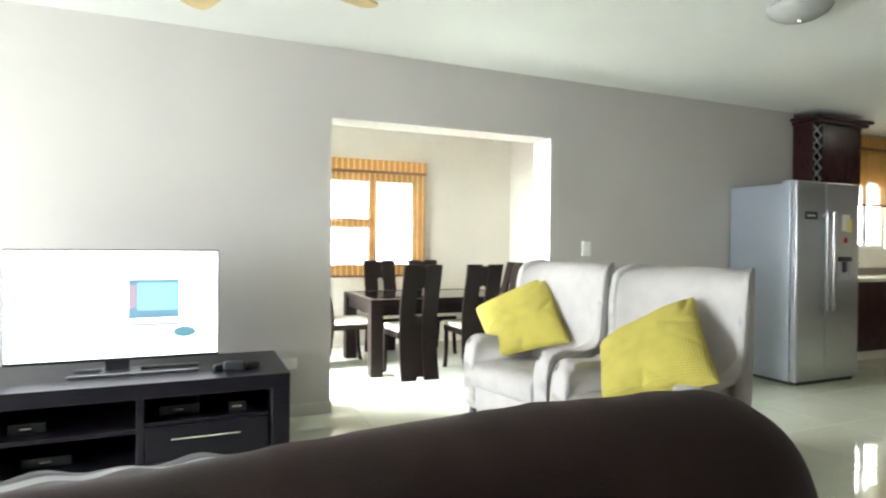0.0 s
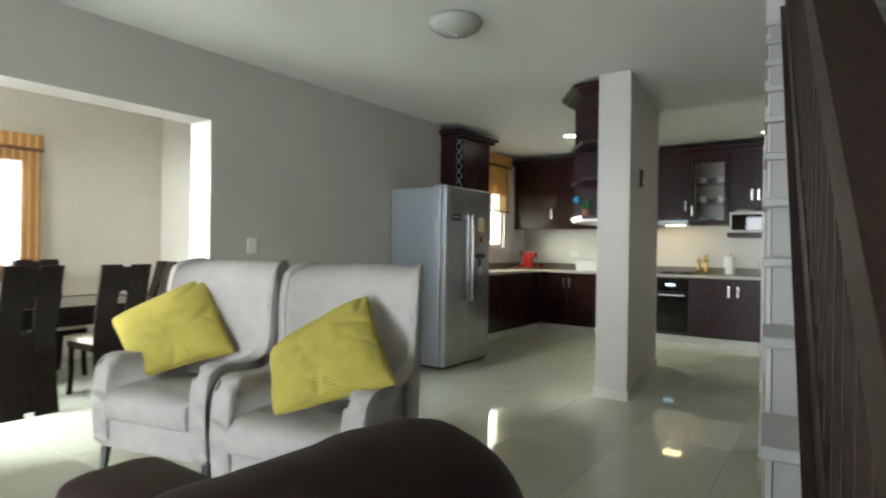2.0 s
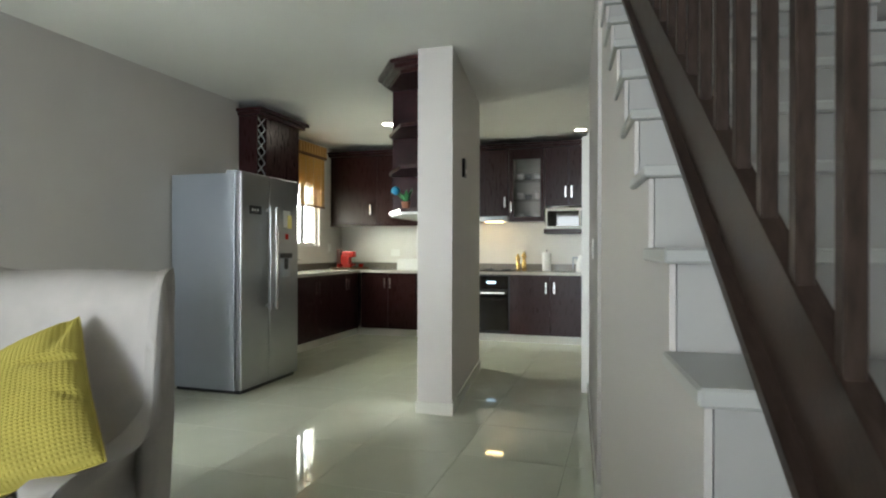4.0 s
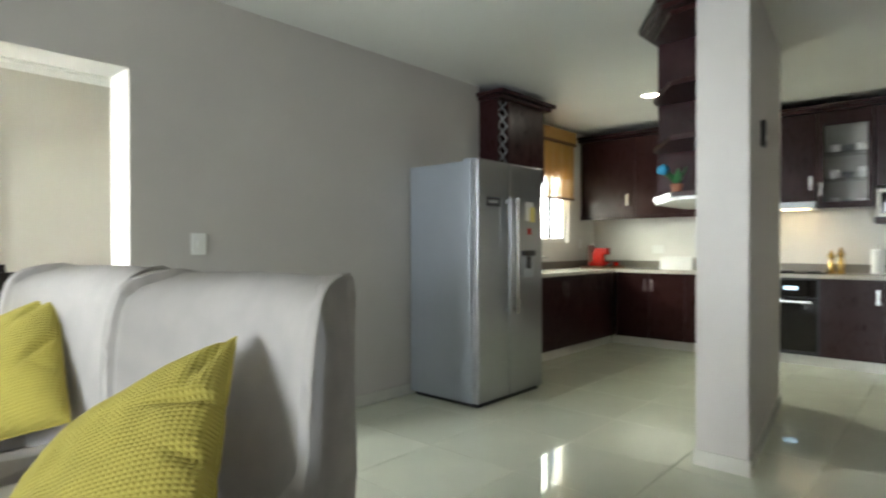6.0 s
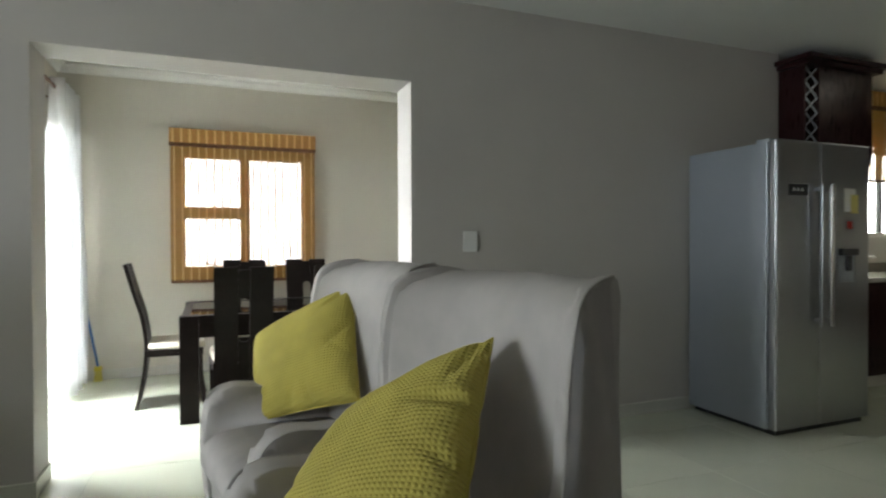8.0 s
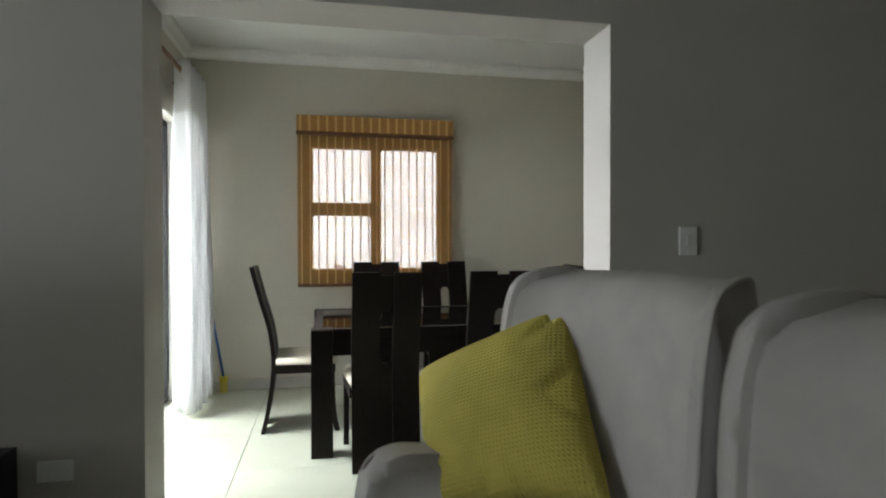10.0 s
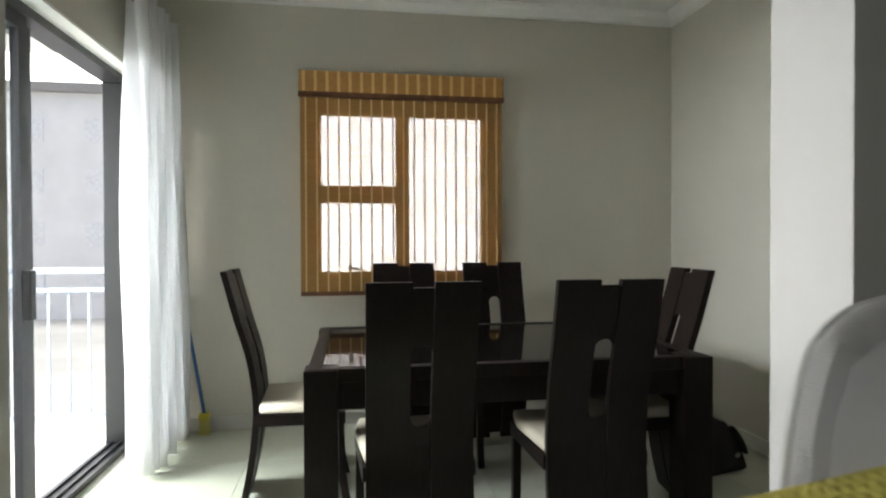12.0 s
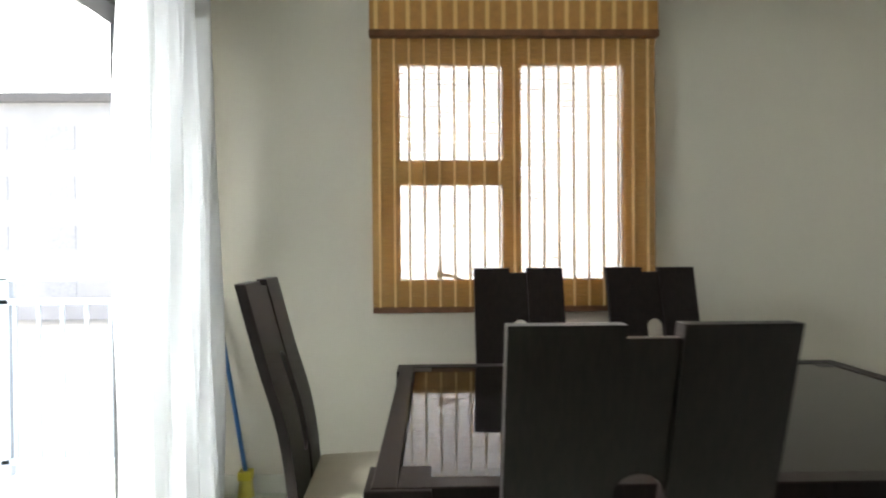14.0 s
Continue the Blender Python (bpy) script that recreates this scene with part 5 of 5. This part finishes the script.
# cabinet above the fridge with its wine rack
oc = thing("tall_wall_cabinet", pose(0, 0, 0), "dark mahogany wall cabinet with a lattice wine rack", "cabinet")
CX0, CX1, CY, CZ0, CZ1 = 6.73, 7.50, 4.745, 1.80, 2.50
part("body", boxes((CX0, CY + 0.02, CZ0, CX0 + 0.018, KIT_Y - 0.002, CZ1), (CX0 + 0.15, CY + 0.02, CZ0, CX1, KIT_Y - 0.002, CZ1), (CX0 + 0.018, 5.1, CZ0, CX0 + 0.15, KIT_Y - 0.002, CZ1), (CX0, CY + 0.02, CZ0 - 0.018, CX1, KIT_Y - 0.002, CZ0)), MAHOG, oc)
cd = part("door", boxes((CX0 + 0.155, CY, CZ0, CX1, CY + 0.019, CZ1), bevel=0.002, seg=1), MAHOG, oc)
bm = bmesh.new()
for k in range(6):
    z = CZ0 + 0.02 + k * 0.112
    for a, b in ((0.02, 0.148), (0.148, 0.02)):
        tube(bm, (CX0 + a, CY + 0.012, z), (CX0 + b, CY + 0.012, z + 0.112), 0.007, n=6)
part("wine_lattice", bm, STEELSIDE, oc, "pale crossed wine rack strips")
part("rack_side", boxes((CX0, CY, CZ0, CX0 + 0.014, CY + 0.02, CZ1)), MAHOG, oc)
part("cornice", boxes((CX0 - 0.03, CY - 0.05, CZ1, CX1 + 0.05, KIT_Y - 0.002, CZ1 + 0.035), (CX0 - 0.055, CY - 0.085, CZ1 + 0.035, CX1 + 0.08, KIT_Y - 0.002, CZ1 + 0.07), bevel=0.005), MAHOG, oc)

# open end unit on the stub wall
eu = thing("open_shelf_unit", pose(0, 0, 0), "dark mahogany open corner shelves hung on the stub wall", "shelf unit")
EZ0, EZ1 = 1.47, 2.56


def ledge(grow, z0, z1):
    bm = bmesh.new()
    prism(bm, [(5.93 - grow, 2.735), (6.95, 2.735), (6.95, 3.19 + grow), (6.36 - grow * 0.5, 3.19 + grow), (5.98 - grow, 2.94 + grow * 0.6)], z0, z1, "z")
    return bm


GLOSSM = material("glossy_mahogany", (0.03, 0.012, 0.014), 0.08, vary=0.2, scale=4)
for z in (EZ0, 1.80, 2.12, EZ1 - 0.03):
    part("shelf", ledge(0, z, z + 0.028), MAHOG, eu)
part("back_panel", boxes((5.95, 2.732, EZ0 + 0.028, 6.93, 2.75, EZ1 - 0.03)), GLOSSM, eu)
part("end_panel", boxes((6.42, 2.75, EZ0 + 0.028, 6.44, 3.185, EZ1 - 0.03)), GLOSSM, eu, "glossy dark panel")
part("cupboard", boxes((6.44, 2.75, EZ0 + 0.028, 6.95, 3.185, EZ1 - 0.03)), MAHOG, eu)
part("cornice", ledge(0.05, EZ1, EZ1 + 0.03), MAHOG, eu)
part("cornice", ledge(0.085, EZ1 + 0.03, EZ1 + 0.06), MAHOG, eu)
part("underside", ledge(-0.012, EZ0 - 0.02, EZ0 - 0.001), TRIM, eu, "white underside panel")
bird = thing("plant_ornament", pose(6.2, 2.98, EZ0 + 0.028), "small teal and green plant ornament in a clay pot", "ornament")
part("pot", lathe(bmesh.new(), [(0.025, 0), (0.035, 0.06), (0.04, 0.065), (0.03, 0.068)], n=14), material("clay_pot", (0.35, 0.14, 0.08), 0.8), bird)
for k in range(7):
    a = k * 0.9
    bm = bmesh.new()
    prism(bm, [(0, -0.012), (0.05, -0.018), (0.11, 0), (0.05, 0.018), (0, 0.012)], -0.002, 0.002, "z")
    lf = part("leaf", bm, material("green_leaf", (0.05, 0.24, 0.08), 0.5), bird, "green leaf")
    lf.matrix_basis = pose(0, 0, 0.075, 0, -25 - 6 * k % 40, math.degrees(a))
bl = part("flower", bmesh.new(), material("teal_petals", (0.02, 0.25, 0.42), 0.5), bird, "teal flower")
bm = bmesh.new()
bmesh.ops.create_icosphere(bm, subdivisions=2, radius=0.035)
for v in bm.verts:
    v.co *= 1 + 0.25 * noise.noise(v.co * 60)
bm.to_mesh(bl.data)
bm.free()
bl.matrix_basis = pose(-0.10, 0.05, 0.15)
tubeb = tube(bmesh.new(), (0, 0, 0.06), (-0.1, 0.05, 0.14), 0.004, n=6)
part("stem", tubeb, material("green_stem", (0.05, 0.2, 0.06), 0.5), bird)

# things on the worktop
WT = 0.897
cm = thing("coffee_machine", pose(9.32, 5.03, WT + 0.016), "small red coffee machine standing on a tray", "coffee machine")
part("body", boxes((-0.05, -0.02, 0.0, 0.05, 0.12, 0.19), bevel=0.02), RED, cm)
part("head", boxes((-0.045, -0.09, 0.15, 0.045, 0.10, 0.24), bevel=0.02), RED, cm)
part("water_tank", boxes((-0.05, 0.122, 0.02, 0.05, 0.18, 0.27), bevel=0.01), material("brown_tank", (0.2, 0.12, 0.1), 0.2), cm)
part("drip_tray", boxes((-0.05, -0.10, 0.0, 0.05, -0.022, 0.03), bevel=0.006), BLACK, cm)
tr = thing("tray", pose(9.33, 5.03, WT), "oval dark wooden tray on the worktop", "tray")
part("base", lathe(bmesh.new(), [(0.24, 0), (0.27, 0.004), (0.275, 0.03), (0.262, 0.03), (0.255, 0.014)], n=28), DARKBAM, tr, smooth=True)
for dx, dy in ((-0.13, -0.07), (0.10, -0.13), (0.15, 0.02), (-0.17, 0.07)):
    cup = thing("cup", pose(9.33 + dx, 5.03 + dy, WT + 0.0145), "small red cup on the tray", "cup", "red cups")
    part("bowl", lathe(bmesh.new(), [(0.02, 0), (0.035, 0.03), (0.038, 0.06), (0.034, 0.06), (0.03, 0.03)], n=14), RED, cup, smooth=True)
    part("handle", tube(bmesh.new(), (0.036, 0, 0.02), (0.052, 0, 0.045), 0.005, n=6), RED, cup)
bb = thing("bread_bin", pose(9.30, 4.07, WT), "white bread bin on the kitchen worktop", "bread bin")
part("body", boxes((-0.10, -0.19, 0.0, 0.14, 0.19, 0.15), bevel=0.02), WHITEP, bb)
part("label", boxes((-0.102, -0.06, 0.05, -0.0995, 0.06, 0.10)), PAPER, bb)
solo("sponge_caddy", boxes((-0.05, -0.06, 0, 0.05, 0.06, 0.11), bevel=0.01), material("lime_plastic", (0.55, 0.55, 0.05), 0.4), "lime green caddy on the worktop", "caddy", pose(9.36, 3.74, WT))
for y, s in ((2.63, 1.0), (2.55, 1.15)):
    ml = thing("pepper_mill", pose(9.45, y, WT), "brass topped glass mill on the worktop", "mill", "mills on the worktop")
    part("jar", lathe(bmesh.new(), [(0.03, 0), (0.034, 0.01), (0.03, 0.1 * s), (0.022, 0.13 * s), (0.028, 0.15 * s)], n=16), BRASS, ml, smooth=True)
    part("lid", lathe(bmesh.new(), [(0.03, 0.15 * s), (0.036, 0.17 * s), (0.02, 0.2 * s), (0.008, 0.23 * s)], n=16), BRASS, ml, smooth=True)
kr = thing("paper_roll", pose(9.42, 2.25, WT), "white kitchen paper roll on a stand", "paper roll")
part("roll", lathe(bmesh.new(), [(0.055, 0.012), (0.056, 0.02), (0.056, 0.23), (0.055, 0.24), (0.02, 0.241)], n=20), PAPER, kr, smooth=True)
part("stand", lathe(bmesh.new(), [(0.07, 0), (0.07, 0.012), (0.01, 0.0125), (0.008, 0.28), (0.004, 0.285)], n=20), CHROME, kr)
kt = thing("kettle", pose(9.40, 1.80, WT), "white electric kettle on the worktop", "kettle")
part("body", lathe(bmesh.new(), [(0.075, 0), (0.08, 0.02), (0.07, 0.12), (0.05, 0.19), (0.045, 0.2), (0.01, 0.21)], n=20), WHITEP, kt, smooth=True)
part("handle", boxes((-0.012, 0.05, 0.05, 0.012, 0.065, 0.19), (-0.01, 0.05, 0.17, 0.01, 0.12, 0.19), (-0.012, 0.105, 0.04, 0.012, 0.12, 0.19), bevel=0.004), STEELSIDE, kt)
part("spout", tube(bmesh.new(), (0, -0.05, 0.14), (0, -0.10, 0.18), 0.02, 0.012, 10), WHITEP, kt)
tap = thing("tap", pose(8.05, 5.22, WT), "chrome kitchen tap by the window", "tap")
part("spout", boxes((-0.012, -0.012, 0, 0.012, 0.012, 0.16), (-0.012, -0.16, 0.145, 0.012, 0.012, 0.165), bevel=0.006), CHROME, tap)
part("lever", boxes((0.012, -0.008, 0.05, 0.06, 0.008, 0.062), bevel=0.003), CHROME, tap)

# ---- ceiling fittings ----
dome = thing("ceiling_lamp", pose(4.19, 3.09, CEIL_Z), "round frosted glass ceiling lamp switched off", "ceiling lamp")
part("base", lathe(bmesh.new(), [(0.15, -0.018), (0.155, -0.001), (0.02, -0.0005)], n=32), CHROME, dome, smooth=True)
part("shade", lathe(bmesh.new(), [(0.165, -0.014), (0.172, -0.028), (0.155, -0.055), (0.11, -0.082), (0.05, -0.096), (0.006, -0.099)], n=36), material("frosted_glass", (0.40, 0.40, 0.37), 0.25, vary=0.06), dome, "frosted glass bowl", smooth=True)
part("clip", tube(bmesh.new(), (0.15, 0, -0.03), (0.185, 0, -0.03), 0.01, n=8), CHROME, dome)
part("finial", lathe(bmesh.new(), [(0.004, -0.112), (0.01, -0.106), (0.012, -0.098), (0.004, -0.094)], n=12), CHROME, dome)
for x, y in ((8.05, 3.9), (9.0, 1.80)):
    dl = thing("downlight", pose(x, y, CEIL_Z), "recessed round downlight glowing in the kitchen ceiling", "downlight", "kitchen downlights")
    part("rim", lathe(bmesh.new(), [(0.085, -0.012), (0.095, -0.006), (0.095, -0.0005), (0.07, -0.0004), (0.07, -0.008)], n=24, caps=False), WHITEP, dl, smooth=True)
    part("lens", lathe(bmesh.new(), [(0.005, -0.011), (0.06, -0.0105), (0.069, -0.006), (0.01, -0.005)], n=24), glowing("downlight_lens", (1.0, 0.93, 0.80), 9.0 if x < 8.5 else 2.5), dl, "glowing lens")
fan = thing("ceiling_fan", pose(1.18, 3.28, CEIL_Z), "four bladed ceiling fan with pale wooden blades at rest", "ceiling fan")
part("canopy", lathe(bmesh.new(), [(0.065, -0.05), (0.07, -0.001), (0.01, -0.0005)], n=20), BRASS, fan, smooth=True)
part("rod", tube(bmesh.new(), (0, 0, -0.19), (0, 0, -0.04), 0.012), BRASS, fan)
part("motor", lathe(bmesh.new(), [(0.03, -0.345), (0.09, -0.325), (0.11, -0.275), (0.1, -0.215), (0.05, -0.185), (0.015, -0.18)], n=24), BRASS, fan, smooth=True)
BLADE = material("fan_blade_wood", (0.55, 0.42, 0.20), 0.4, vary=0.15, scale=6)
for k in range(4):
    outline = smooth_line([(0.17, -0.045), (0.35, -0.065), (0.56, -0.07), (0.615, -0.05), (0.63, 0.0), (0.615, 0.05), (0.56, 0.07), (0.35, 0.065), (0.17, 0.045)], 4)
    b = part("blade", soft_prism(outline, -0.004, 0.004, "z"), BLADE, fan)
    b.matrix_basis = pose(0, 0, -0.27, 0, 0, 22 + 90 * k) @ pose(0, 0, 0, 9, 0, 0)
    i = part("blade_iron", boxes((0.07, -0.02, -0.006, 0.22, 0.02, 0.0), bevel=0.002, seg=1), BRASS, b)
    i.matrix_basis = pose(0, 0, -0.005)

# ---- floor tiles ----
floor = bpy.data.objects["floor"]
SIDE = 0.60
tile_bm = boxes((0.001, 0.001, -0.008, SIDE - 0.001, SIDE - 0.001, 0.0), bevel=0.001, seg=1)
bmesh.ops.recalc_face_normals(tile_bm, faces=tile_bm.faces)
tile_mesh = bpy.data.meshes.new("tile")
tile_bm.to_mesh(tile_mesh)
tile_bm.free()
tile_mesh.materials.append(TILE)
for i in range(-6, 17):
    for j in range(-3, 13):
        x, y = 0.26 + i * SIDE, 0.41 + j * SIDE
        if (y > 5.2 and x > 4.9 and x < 6.2) or (y > 5.0 and x < 1.0) or (y < 0.3 and x > 1.6) or (y < 1.0 and x > 2.2) or (y > 5.4 and x > 5.0) or x > 9.7 or x < -3.4 or y > 7.55:
            continue
        o = new("tile", tile_mesh)
        o.parent = floor
        o.location = (x, y, 0)
